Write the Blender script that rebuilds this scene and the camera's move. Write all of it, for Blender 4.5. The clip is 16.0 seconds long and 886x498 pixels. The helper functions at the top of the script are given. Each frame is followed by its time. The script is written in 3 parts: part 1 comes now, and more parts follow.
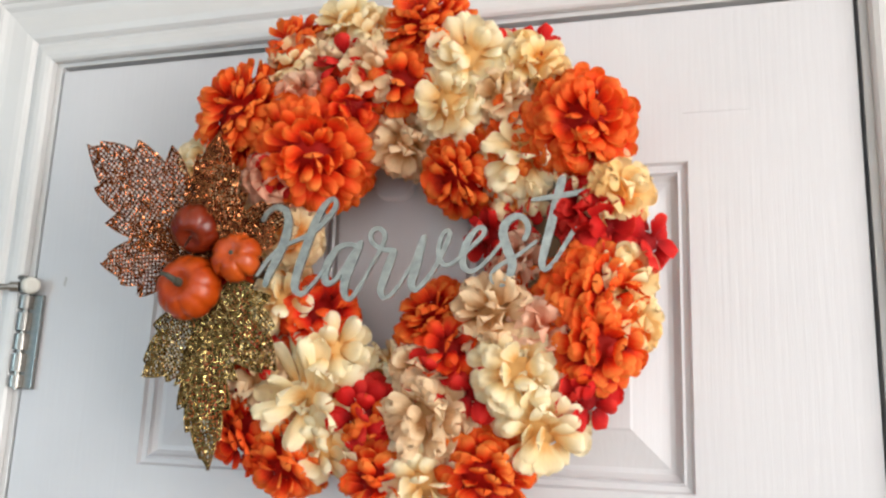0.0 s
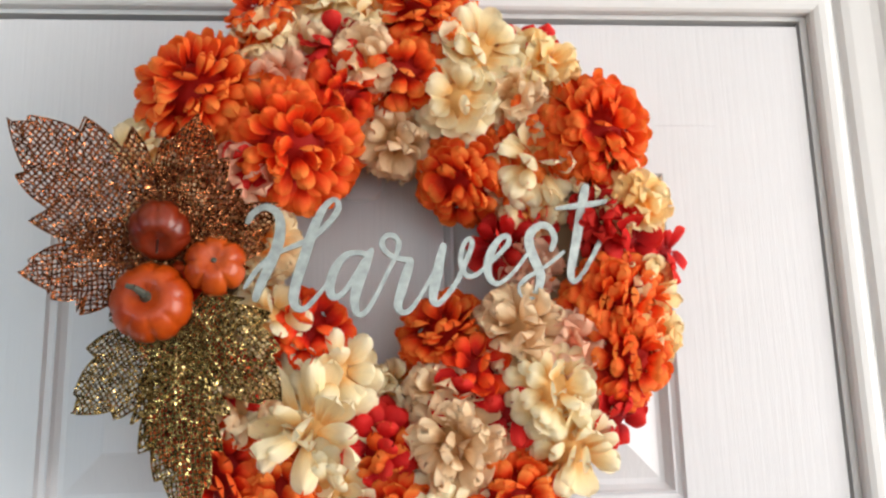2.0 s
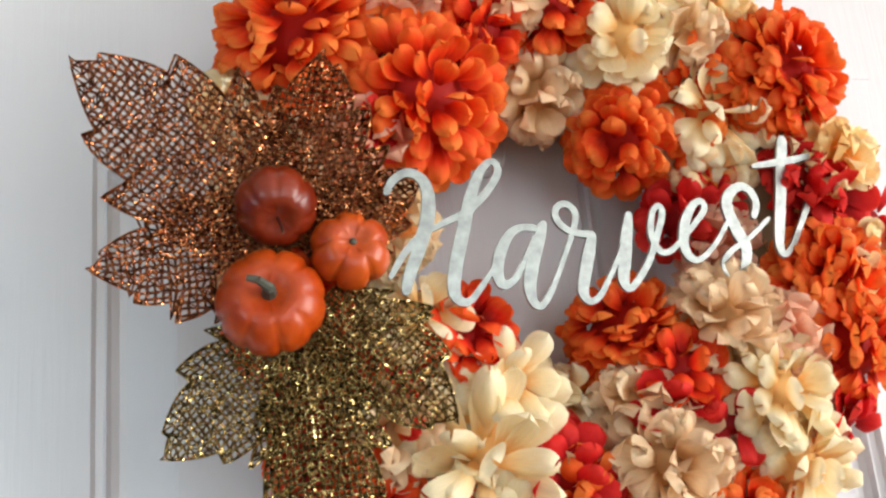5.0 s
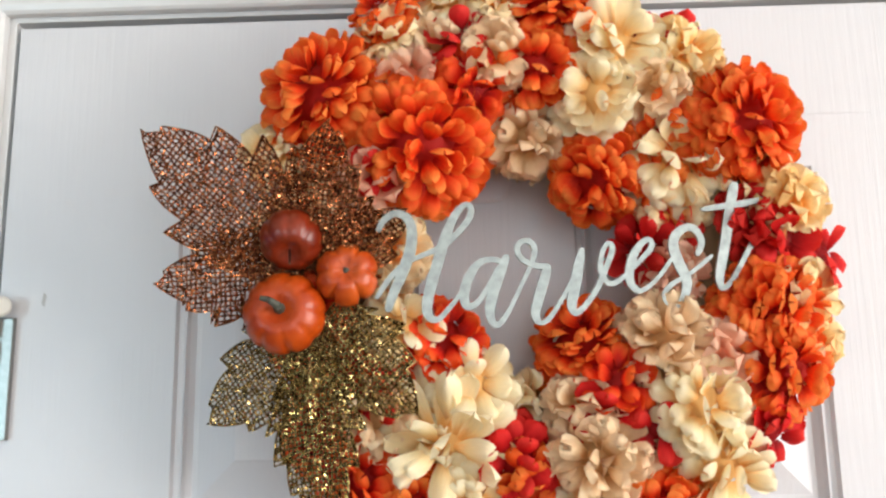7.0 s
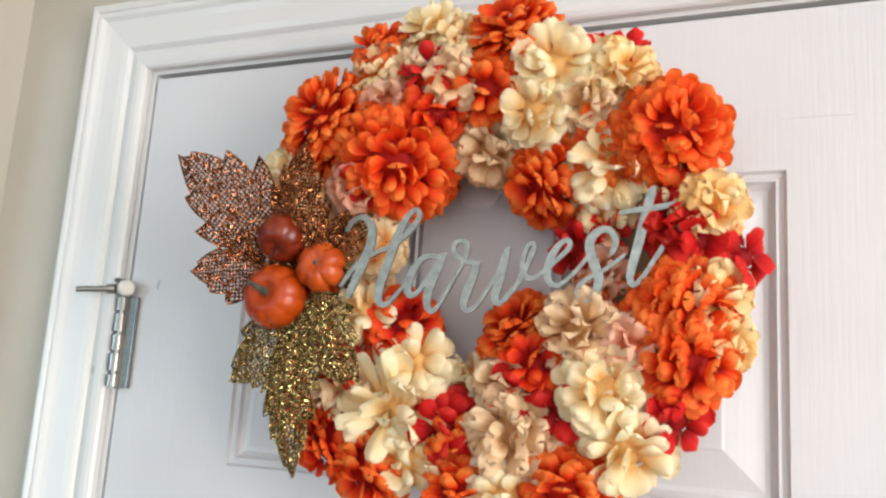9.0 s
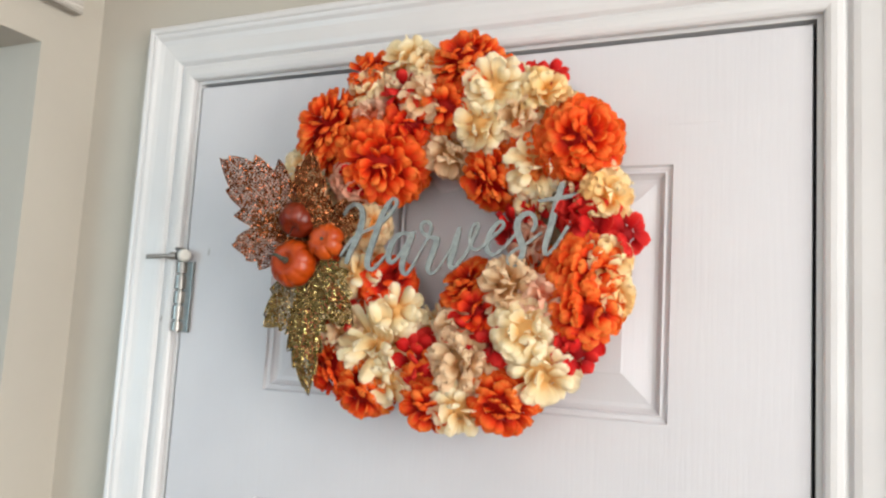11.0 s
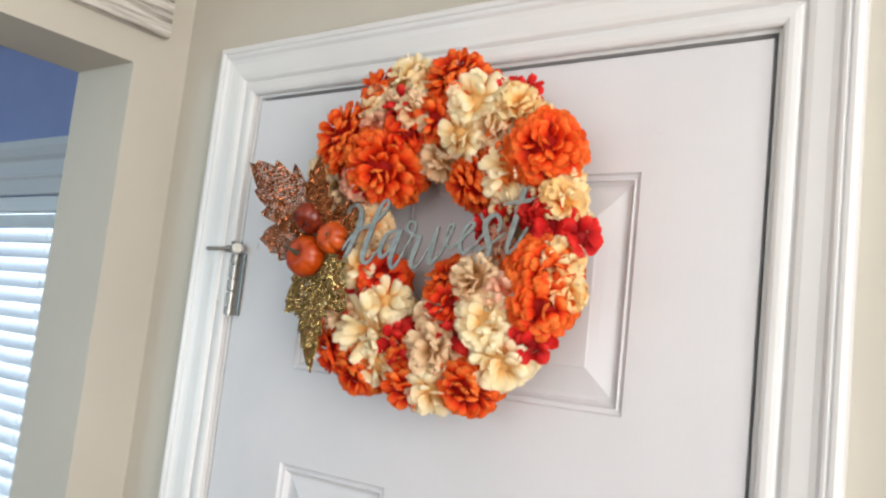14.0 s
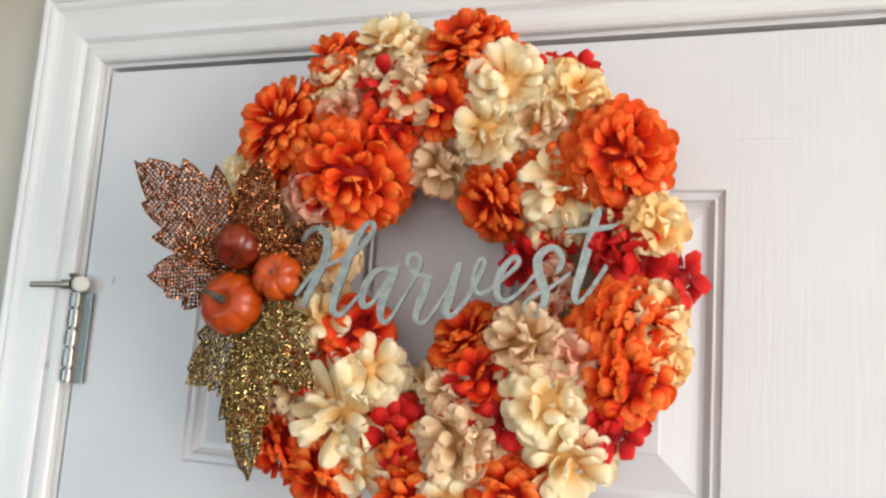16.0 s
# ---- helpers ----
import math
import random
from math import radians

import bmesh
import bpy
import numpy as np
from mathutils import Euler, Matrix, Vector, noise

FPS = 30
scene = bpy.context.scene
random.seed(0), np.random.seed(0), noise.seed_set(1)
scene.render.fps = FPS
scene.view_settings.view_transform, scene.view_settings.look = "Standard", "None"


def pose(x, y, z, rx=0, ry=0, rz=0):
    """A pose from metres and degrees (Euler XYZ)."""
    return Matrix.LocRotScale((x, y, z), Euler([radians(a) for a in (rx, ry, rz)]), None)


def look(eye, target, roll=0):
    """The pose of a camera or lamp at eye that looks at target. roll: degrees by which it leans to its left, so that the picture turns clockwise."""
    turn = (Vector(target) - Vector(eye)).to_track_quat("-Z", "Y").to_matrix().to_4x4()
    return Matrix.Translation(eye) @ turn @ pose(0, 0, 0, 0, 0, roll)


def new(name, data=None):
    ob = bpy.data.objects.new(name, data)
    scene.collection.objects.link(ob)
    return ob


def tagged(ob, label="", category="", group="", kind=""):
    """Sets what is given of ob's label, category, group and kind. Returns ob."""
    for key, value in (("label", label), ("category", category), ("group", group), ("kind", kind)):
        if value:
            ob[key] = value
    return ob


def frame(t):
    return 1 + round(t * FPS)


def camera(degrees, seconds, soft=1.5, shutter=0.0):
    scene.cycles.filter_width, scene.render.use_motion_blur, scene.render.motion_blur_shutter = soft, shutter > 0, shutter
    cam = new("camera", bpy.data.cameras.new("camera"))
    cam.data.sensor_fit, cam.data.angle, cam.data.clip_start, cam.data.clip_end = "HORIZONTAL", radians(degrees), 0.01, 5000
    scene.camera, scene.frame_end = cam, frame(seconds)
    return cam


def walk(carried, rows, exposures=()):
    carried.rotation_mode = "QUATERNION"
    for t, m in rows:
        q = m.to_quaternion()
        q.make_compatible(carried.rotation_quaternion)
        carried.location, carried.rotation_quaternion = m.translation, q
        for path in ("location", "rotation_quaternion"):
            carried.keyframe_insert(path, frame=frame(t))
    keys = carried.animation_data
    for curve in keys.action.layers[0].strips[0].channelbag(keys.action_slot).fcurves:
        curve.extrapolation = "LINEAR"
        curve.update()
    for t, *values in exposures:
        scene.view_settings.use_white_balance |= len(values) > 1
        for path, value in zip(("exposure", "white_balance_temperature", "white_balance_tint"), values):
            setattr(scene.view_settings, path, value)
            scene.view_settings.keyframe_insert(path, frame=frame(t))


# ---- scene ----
cam = camera(55.6, 16.0, soft=2.5)
PATH = [
    (0, (0.629, -0.684, 1.68), (0.068, 1.192, 2.088), 2.1),
    (0.5, (0.562, -0.666, 1.69), (0.256, 1.257, 2.146), 0.5),
    (1, (0.504, -0.659, 1.694), (0.386, 1.285, 2.145), -0.6),
    (1.5, (0.447, -0.663, 1.696), (0.472, 1.29, 2.123), -1.0),
    (2, (0.396, -0.659, 1.7), (0.542, 1.295, 2.099), -1.4),
    (2.5, (0.373, -0.631, 1.701), (0.594, 1.315, 2.104), -1.5),
    (3, (0.332, -0.595, 1.694), (0.594, 1.33, 2.169), -2.6),
    (3.5, (0.292, -0.567, 1.705), (0.719, 1.337, 2.142), -4.4),
    (4, (0.276, -0.561, 1.694), (0.774, 1.313, 2.186), -5.3),
    (4.5, (0.263, -0.533, 1.698), (0.725, 1.355, 2.168), -5.0),
    (4.7, (0.261, -0.511, 1.7), (0.671, 1.389, 2.171), -5.2),
    (6.8, (0.357, -0.621, 1.718), (0.321, 1.346, 2.08), -0.7),
    (7, (0.367, -0.636, 1.722), (0.299, 1.33, 2.081), -0.9),
    (7.5, (0.387, -0.662, 1.727), (0.249, 1.301, 2.088), -1.5),
    (8, (0.431, -0.676, 1.717), (0.195, 1.275, 2.088), -0.7),
    (8.5, (0.519, -0.673, 1.714), (0.029, 1.229, 2.091), 2.5),
    (9, (0.627, -0.679, 1.7), (-0.124, 1.137, 2.069), 3.6),
    (9.2, (0.671, -0.681, 1.692), (-0.141, 1.112, 2.048), 4.2),
    (11.3, (0.785, -0.899, 1.696), (-0.069, 0.897, 1.91), 3.1),
    (11.5, (0.778, -0.924, 1.701), (-0.038, 0.891, 1.903), 2.6),
    (12, (0.77, -0.976, 1.694), (0.094, 0.898, 1.873), 2.1),
    (12.5, (0.803, -1.025, 1.689), (0.197, 0.875, 1.847), 2.1),
    (13, (0.865, -1.005, 1.695), (0.094, 0.828, 1.906), 3.0),
    (13.5, (0.944, -0.902, 1.691), (-0.107, 0.781, 1.937), 5.1),
    (14, (0.996, -0.836, 1.687), (-0.188, 0.76, 1.917), 6.3),
    (14.5, (0.957, -0.78, 1.701), (-0.218, 0.819, 1.947), 5.9),
    (15, (0.838, -0.73, 1.723), (-0.225, 0.94, 2.009), 5.1),
    (15.5, (0.722, -0.704, 1.734), (-0.145, 1.074, 2.033), 4.2),
    (16, (0.636, -0.704, 1.735), (-0.016, 1.164, 2.024), 3.9),
]
walk(cam, [(t, look(eye, target, roll)) for t, eye, target, roll in PATH],
     [(0, -0.38), (2, -0.32), (3.5, -0.18), (4.7, -0.14), (7, -0.20), (8.5, -0.28), (9.2, -0.36), (11.3, -0.46), (12.5, -0.48), (14, -0.48), (16, -0.42)])

# ---- world and light ----
SUN_UP, SUN_ROUND = 40, 150
world = bpy.data.worlds.new("world")
scene.world = world
world.use_nodes = True
sky = world.node_tree.nodes.new("ShaderNodeTexSky")
sky.sky_type, sky.sun_disc = "NISHITA", False
sky.sun_elevation, sky.sun_rotation = radians(SUN_UP), radians(SUN_ROUND)
world.node_tree.links.new(sky.outputs[0], world.node_tree.nodes["Background"].inputs[0])
world.node_tree.nodes["Background"].inputs[1].default_value = 0.1


def area_lamp(name, eye, target, wide, high, watts, colour):
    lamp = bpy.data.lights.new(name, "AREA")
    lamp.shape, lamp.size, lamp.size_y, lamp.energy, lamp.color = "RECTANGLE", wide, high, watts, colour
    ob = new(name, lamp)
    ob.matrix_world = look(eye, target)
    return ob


area_lamp("back_window_daylight", (1.26, -3.42, 1.62), (1.26, 0, 1.62), 2.1, 1.75, 35, (0.80, 0.915, 1.0))
area_lamp("side_window_daylight", (2.44, -1.30, 1.72), (0, -1.30, 1.72), 1.5, 1.5, 90, (1.0, 0.965, 0.925))
area_lamp("left_room_daylight", (-1.25, 0.44, 1.45), (-1.25, -2, 1.45), 0.85, 1.0, 26, (0.66, 0.80, 1.0))
# added fill without a known source, to brighten the blue wall, trim and blind
area_lamp("blue_room_daylight", (-1.6, -3.42, 1.6), (-1.6, 0, 1.6), 1.4, 1.4, 55, (0.62, 0.89, 1.0))


# ---- materials ----
def material(name):
    m = bpy.data.materials.new(name)
    m.use_nodes = True
    nt = m.node_tree
    return m, nt, nt.nodes["Principled BSDF"]


def add(nt, kind, **values):
    n = nt.nodes.new(kind)
    for key, value in values.items():
        n.inputs[key.replace("_", " ")].default_value = value
    return n


def ramp(nt, source, *stops):
    n = nt.nodes.new("ShaderNodeValToRGB")
    n.color_ramp.elements.remove(n.color_ramp.elements[1])
    for k, (at, colour) in enumerate(stops):
        e = n.color_ramp.elements[0] if k == 0 else n.color_ramp.elements.new(at)
        e.position, e.color = at, (*colour, 1)
    nt.links.new(source, n.inputs[0])
    return n.outputs[0]


def mapped(nt, scale, space="Object"):
    co = nt.nodes.new("ShaderNodeTexCoord")
    mp = nt.nodes.new("ShaderNodeMapping")
    mp.inputs["Scale"].default_value = scale
    nt.links.new(co.outputs[space], mp.inputs[0])
    return mp.outputs[0]


def noise_tex(nt, vector, scale, detail=3.0, rough=0.5):
    n = add(nt, "ShaderNodeTexNoise", Scale=scale, Detail=detail, Roughness=rough)
    nt.links.new(vector, n.inputs["Vector"])
    return n.outputs[0]


def bump(nt, bsdf, height, strength, distance=0.001):
    b = add(nt, "ShaderNodeBump", Strength=strength, Distance=distance)
    nt.links.new(height, b.inputs["Height"])
    nt.links.new(b.outputs[0], bsdf.inputs["Normal"])
    return b


def painted(name, low, high, roughness, grain, grain_scale, strength):
    """Paint with faint mottling and a relief of its own (wood grain, roller stipple)."""
    m, nt, bsdf = material(name)
    nt.links.new(ramp(nt, noise_tex(nt, mapped(nt, (1, 1, 1)), 5, 5, 0.6), (0.3, low), (0.7, high)), bsdf.inputs["Base Color"])
    bsdf.inputs["Roughness"].default_value = roughness
    bump(nt, bsdf, noise_tex(nt, mapped(nt, grain), grain_scale, 4, 0.6), strength)
    return m


def metal(name, colour, roughness, spots=0.0, scale=60):
    m, nt, bsdf = material(name)
    n = noise_tex(nt, mapped(nt, (1, 1, 1)), scale, 4, 0.6)
    dark = tuple(c * (1 - spots) for c in colour)
    nt.links.new(ramp(nt, n, (0.35, dark), (0.65, colour)), bsdf.inputs["Base Color"])
    bsdf.inputs["Metallic"].default_value = 1
    bsdf.inputs["Roughness"].default_value = roughness
    bump(nt, bsdf, n, 0.08)
    return m


def petal_cloth(name, root, middle, tip, other_tip, through_light=0.40):
    """Dyed cloth: the dye runs from the petal's root to its tip, and each petal took it a little differently."""
    m, nt, bsdf = material(name)

    def maths(kind, a, b=None, c=None):
        n = nt.nodes.new("ShaderNodeMath")
        n.operation = kind
        for socket, value in zip(n.inputs, (a, b, c)):
            if isinstance(value, (int, float)):
                socket.default_value = value
            elif value is not None:
                nt.links.new(value, socket)
        return n.outputs[0]

    uv = nt.nodes.new("ShaderNodeTexCoord").outputs["UV"]
    xyz = nt.nodes.new("ShaderNodeSeparateXYZ")
    nt.links.new(uv, xyz.inputs[0])
    info = nt.nodes.new("ShaderNodeObjectInfo")
    island = nt.nodes.new("ShaderNodeNewGeometry")
    chance = maths("FRACT", maths("ADD", info.outputs["Random"], island.outputs["Random Per Island"]))
    own = nt.nodes.new("ShaderNodeCombineXYZ")
    nt.links.new(xyz.outputs[0], own.inputs[0])
    nt.links.new(xyz.outputs[1], own.inputs[1])
    nt.links.new(maths("MULTIPLY", chance, 37.0), own.inputs[2])

    def scaled(x, y, z=1.0):
        mp = nt.nodes.new("ShaderNodeMapping")
        mp.inputs["Scale"].default_value = (x, y, z)
        nt.links.new(own.outputs[0], mp.inputs[0])
        return mp.outputs[0]

    wobble = maths("MULTIPLY_ADD", noise_tex(nt, scaled(1, 1), 3.0, 4, 0.6), 0.42, -0.21)
    edge = maths("MULTIPLY_ADD", maths("POWER", maths("ABSOLUTE", xyz.outputs[0]), 4.0), 0.2, wobble)
    along = maths("ADD", xyz.outputs[1], edge)
    one = ramp(nt, along, (0.10, root), (0.46, middle), (0.90, tip))
    two = ramp(nt, along, (0.14, root), (0.50, middle), (0.98, other_tip))
    mix = nt.nodes.new("ShaderNodeMix")
    mix.data_type = "RGBA"
    nt.links.new(chance, mix.inputs[0])
    nt.links.new(one, mix.inputs[6])
    nt.links.new(two, mix.inputs[7])
    streak = nt.nodes.new("ShaderNodeMapRange")
    streak.inputs[1].default_value, streak.inputs[2].default_value = 0.3, 0.7
    streak.inputs[3].default_value, streak.inputs[4].default_value = 0.86, 1.05
    nt.links.new(noise_tex(nt, scaled(6, 1.1), 3.5, 5, 0.7), streak.inputs[0])
    dyed = nt.nodes.new("ShaderNodeHueSaturation")
    nt.links.new(streak.outputs[0], dyed.inputs["Value"])
    nt.links.new(mix.outputs[2], dyed.inputs["Color"])
    nt.links.new(dyed.outputs[0], bsdf.inputs["Base Color"])
    bsdf.inputs["Roughness"].default_value = 0.6
    bsdf.inputs["Specular IOR Level"].default_value = 0.25
    b = bump(nt, bsdf, noise_tex(nt, scaled(7, 1.3), 5, 4, 0.7), 0.3, 0.0012)
    glow = nt.nodes.new("ShaderNodeBsdfTranslucent")
    nt.links.new(dyed.outputs[0], glow.inputs[0])
    nt.links.new(b.outputs[0], glow.inputs["Normal"])
    both = nt.nodes.new("ShaderNodeMixShader")
    both.inputs[0].default_value = through_light
    nt.links.new(bsdf.outputs[0], both.inputs[1])
    nt.links.new(glow.outputs[0], both.inputs[2])
    nt.links.new(both.outputs[0], nt.nodes["Material Output"].inputs[0])
    return m


def glitter(name, dark, bright):
    """Glitter grains: each tiny cell of the coat is tilted its own way."""
    m, nt, bsdf = material(name)
    v = add(nt, "ShaderNodeTexVoronoi", Scale=900.0)
    nt.links.new(mapped(nt, (1, 1, 1)), v.inputs["Vector"])
    tilt = nt.nodes.new("ShaderNodeVectorMath")
    tilt.operation = "MULTIPLY_ADD"
    tilt.inputs[1].default_value, tilt.inputs[2].default_value = (1.7, 1.7, 1.7), (-0.85, -0.85, -0.85)
    nt.links.new(v.outputs["Color"], tilt.inputs[0])
    geo = nt.nodes.new("ShaderNodeNewGeometry")
    total = nt.nodes.new("ShaderNodeVectorMath")
    nt.links.new(geo.outputs["Normal"], total.inputs[0])
    nt.links.new(tilt.outputs[0], total.inputs[1])
    unit = nt.nodes.new("ShaderNodeVectorMath")
    unit.operation = "NORMALIZE"
    nt.links.new(total.outputs[0], unit.inputs[0])
    nt.links.new(unit.outputs[0], bsdf.inputs["Normal"])
    sep = nt.nodes.new("ShaderNodeSeparateColor")
    nt.links.new(v.outputs["Color"], sep.inputs[0])
    # sparkle is also painted in: mostly dark cells, a few with a pale base colour
    nt.links.new(ramp(nt, sep.outputs[0], (0.40, dark), (0.80, tuple(0.45 * a + 0.55 * b for a, b in zip(dark, bright))), (0.95, bright)), bsdf.inputs["Base Color"])
    bsdf.inputs["Metallic"].default_value = 0.75
    bsdf.inputs["Roughness"].default_value = 0.14
    return m


def lacquered(name, one, two, roughness, coat):
    m, nt, bsdf = material(name)
    n = noise_tex(nt, mapped(nt, (1, 1, 1)), 45, 5, 0.65)
    nt.links.new(ramp(nt, n, (0.3, one), (0.7, two)), bsdf.inputs["Base Color"])
    bsdf.inputs["Roughness"].default_value = roughness
    bsdf.inputs["Coat Weight"].default_value = coat
    bsdf.inputs["Coat Roughness"].default_value = 0.25
    bsdf.inputs["Specular IOR Level"].default_value = 0.35
    bump(nt, bsdf, noise_tex(nt, mapped(nt, (1, 1, 1)), 160, 4), 0.25, 0.0006)
    return m


M_DOOR = painted("white_door_paint", (0.605, 0.60, 0.625), (0.655, 0.65, 0.675), 0.38, (45, 45, 2.0), 6, 0.36)
M_TRIM = painted("white_trim_paint", (0.64, 0.635, 0.635), (0.69, 0.685, 0.685), 0.3, (1, 1, 1), 120, 0.05)
M_WALL = painted("cream_wall_paint", (0.47, 0.437, 0.38), (0.50, 0.467, 0.405), 0.75, (1, 1, 1), 240, 0.14)
M_CEILING = painted("white_ceiling_paint", (0.76, 0.75, 0.73), (0.8, 0.79, 0.77), 0.8, (1, 1, 1), 160, 0.2)
M_FLOOR = painted("oak_floor", (0.22, 0.14, 0.08), (0.32, 0.21, 0.12), 0.4, (1, 12, 1), 20, 0.15)
M_BLUE = painted("blue_wall_paint", (0.27, 0.31, 0.54), (0.30, 0.34, 0.58), 0.7, (1, 1, 1), 240, 0.12)
# near black for the stop strips: the door gap's shade put into their colour
M_GAP = painted("gap_dark", (0.05, 0.05, 0.05), (0.08, 0.075, 0.07), 0.8, (1, 1, 1), 90, 0.2)
M_BLIND = painted("white_blind_slat", (0.78, 0.79, 0.8), (0.82, 0.83, 0.84), 0.45, (1, 1, 1), 60, 0.05)
M_NICKEL = metal("satin_nickel", (0.28, 0.268, 0.252), 0.30, 0.15, 200)
M_TIN = metal("galvanised_tin", (0.43, 0.46, 0.445), 0.48, 0.34, 170)
M_RUBBER = painted("white_rubber", (0.72, 0.7, 0.64), (0.78, 0.76, 0.7), 0.6, (1, 1, 1), 90, 0.1)
M_PLASTIC = painted("clear_white_plastic", (0.66, 0.65, 0.68), (0.7, 0.69, 0.72), 0.3, (1, 1, 1), 40, 0.02)
M_TWIG = painted("brown_twig", (0.10, 0.06, 0.03), (0.2, 0.12, 0.06), 0.85, (1, 1, 1), 80, 0.5)
M_SCUFF = painted("grey_scuff", (0.4, 0.39, 0.39), (0.5, 0.49, 0.49), 0.6, (1, 1, 1), 80, 0.1)
M_PLANK, plank_nt, plank_bsdf = material("whitewashed_plank")
grain = noise_tex(plank_nt, mapped(plank_nt, (8, 2.2, 60)), 3.0, 5, 0.65)
plank_nt.links.new(ramp(plank_nt, grain, (0.36, (0.16, 0.14, 0.12)), (0.5, (0.44, 0.41, 0.37)), (0.62, (0.66, 0.63, 0.59))), plank_bsdf.inputs["Base Color"])
plank_bsdf.inputs["Roughness"].default_value = 0.8
bump(plank_nt, plank_bsdf, grain, 0.6)
M_COPPER = glitter("copper_glitter", (0.15, 0.034, 0.010), (0.92, 0.40, 0.16))
M_GOLD = glitter("gold_glitter", (0.14, 0.078, 0.016), (0.98, 0.76, 0.34))
M_PUMPKIN = lacquered("orange_pumpkin_lacquer", (0.30, 0.023, 0.001), (0.47, 0.064, 0.003), 0.36, 0.2)
M_PUMPKIN_PALE = lacquered("light_orange_pumpkin_lacquer", (0.33, 0.030, 0.003), (0.52, 0.085, 0.007), 0.34, 0.2)
M_PUMPKIN_DARK = lacquered("burgundy_pumpkin_lacquer", (0.12, 0.009, 0.002), (0.21, 0.022, 0.004), 0.32, 0.3)
M_MUSTARD = painted("mustard_paint", (0.58, 0.38, 0.12), (0.66, 0.46, 0.18), 0.7, (1, 1, 1), 120, 0.2)
M_CURTAIN = painted("brown_curtain_cloth", (0.030, 0.018, 0.012), (0.050, 0.030, 0.020), 0.9, (1, 1, 1), 400, 0.4)
M_STEM = painted("dark_stem", (0.035, 0.04, 0.03), (0.09, 0.085, 0.06), 0.6, (1, 1, 1), 300, 0.5)
CLOTH = {
    "orange": petal_cloth("orange_cloth", (0.50, 0.010, 0.003), (0.94, 0.060, 0.007), (0.98, 0.150, 0.020), (0.99, 0.30, 0.055)),
    "red_orange": petal_cloth("red_orange_cloth", (0.42, 0.007, 0.004), (0.86, 0.030, 0.008), (0.95, 0.085, 0.013), (0.96, 0.17, 0.025)),
    "crimson": petal_cloth("crimson_cloth", (0.36, 0.004, 0.006), (0.66, 0.010, 0.012), (0.78, 0.020, 0.017), (0.86, 0.05, 0.035)),
    "cream": petal_cloth("cream_cloth", (0.95, 0.55, 0.19), (0.99, 0.81, 0.46), (0.99, 0.91, 0.67), (0.99, 0.88, 0.60), 0.36),
    "peach": petal_cloth("peach_cream_cloth", (0.97, 0.40, 0.09), (0.99, 0.72, 0.36), (0.99, 0.86, 0.58), (0.99, 0.78, 0.46), 0.36),
    "yellow": petal_cloth("pale_yellow_cloth", (0.97, 0.44, 0.09), (0.99, 0.72, 0.32), (0.99, 0.85, 0.52), (0.99, 0.66, 0.26), 0.36),
    "beige": petal_cloth("beige_cloth", (0.72, 0.38, 0.15), (0.90, 0.64, 0.37), (0.96, 0.77, 0.52), (0.95, 0.68, 0.43), 0.36),
    "blush": petal_cloth("blush_cloth", (0.84, 0.25, 0.13), (0.92, 0.52, 0.35), (0.95, 0.69, 0.51), (0.93, 0.46, 0.31)),
}


# ---- building helpers ----
def link(name, bm, mat, parent=None, label="", smooth=False):
    me = bpy.data.meshes.new(name)
    bm.normal_update()
    bm.to_mesh(me)
    bm.free()
    me.materials.append(mat)
    if smooth:
        me.shade_smooth()
    ob = new(name, me)
    if parent is not None:
        ob.parent = parent
    if label:
        ob["label"] = label
    return ob


def part(name, bm, mat, parent, label="", smooth=False):
    return link(name, bm, mat, parent, label, smooth)


def box(bm, lo, hi, bevel=0.0):
    v = [bm.verts.new((x, y, z)) for x in (lo[0], hi[0]) for y in (lo[1], hi[1]) for z in (lo[2], hi[2])]
    faces = [bm.faces.new([v[i] for i in q]) for q in ((0, 1, 3, 2), (4, 6, 7, 5), (0, 4, 5, 1), (2, 3, 7, 6), (0, 2, 6, 4), (1, 5, 7, 3))]
    if bevel:
        bmesh.ops.bevel(bm, geom=list({e for f in faces for e in f.edges}), offset=bevel, segments=2, affect="EDGES", profile=0.7)
    return bm


def boxed(name, lo, hi, mat, parent=None, bevel=0.0, label=""):
    return link(name, box(bmesh.new(), lo, hi, bevel), mat, parent, label)


def rod(bm, a, b, r0, r1=None, sides=16):
    a, b = Vector(a), Vector(b)
    m = Matrix.Translation((a + b) / 2) @ (b - a).to_track_quat("Z", "Y").to_matrix().to_4x4()
    bmesh.ops.create_cone(bm, cap_ends=True, segments=sides, radius1=r0, radius2=r0 if r1 is None else r1, depth=(b - a).length, matrix=m)
    return bm


def thing(name, at, label, category, group="", kind=""):
    ob = new(name)
    ob.empty_display_size = 0.05
    ob.location = at
    return tagged(ob, label, category, group, kind)


# ---- the room ----
LEFT, RIGHT, BACK, CEIL = -0.205, 2.5, -3.5, 2.62
DOOR_W, DOOR_H = 0.76, 2.03


def structure(name, boxes, mat, label, category):
    bm = bmesh.new()
    for lo, hi in boxes:
        box(bm, lo, hi)
    return tagged(link(name, bm, mat), label, category, kind="structure")


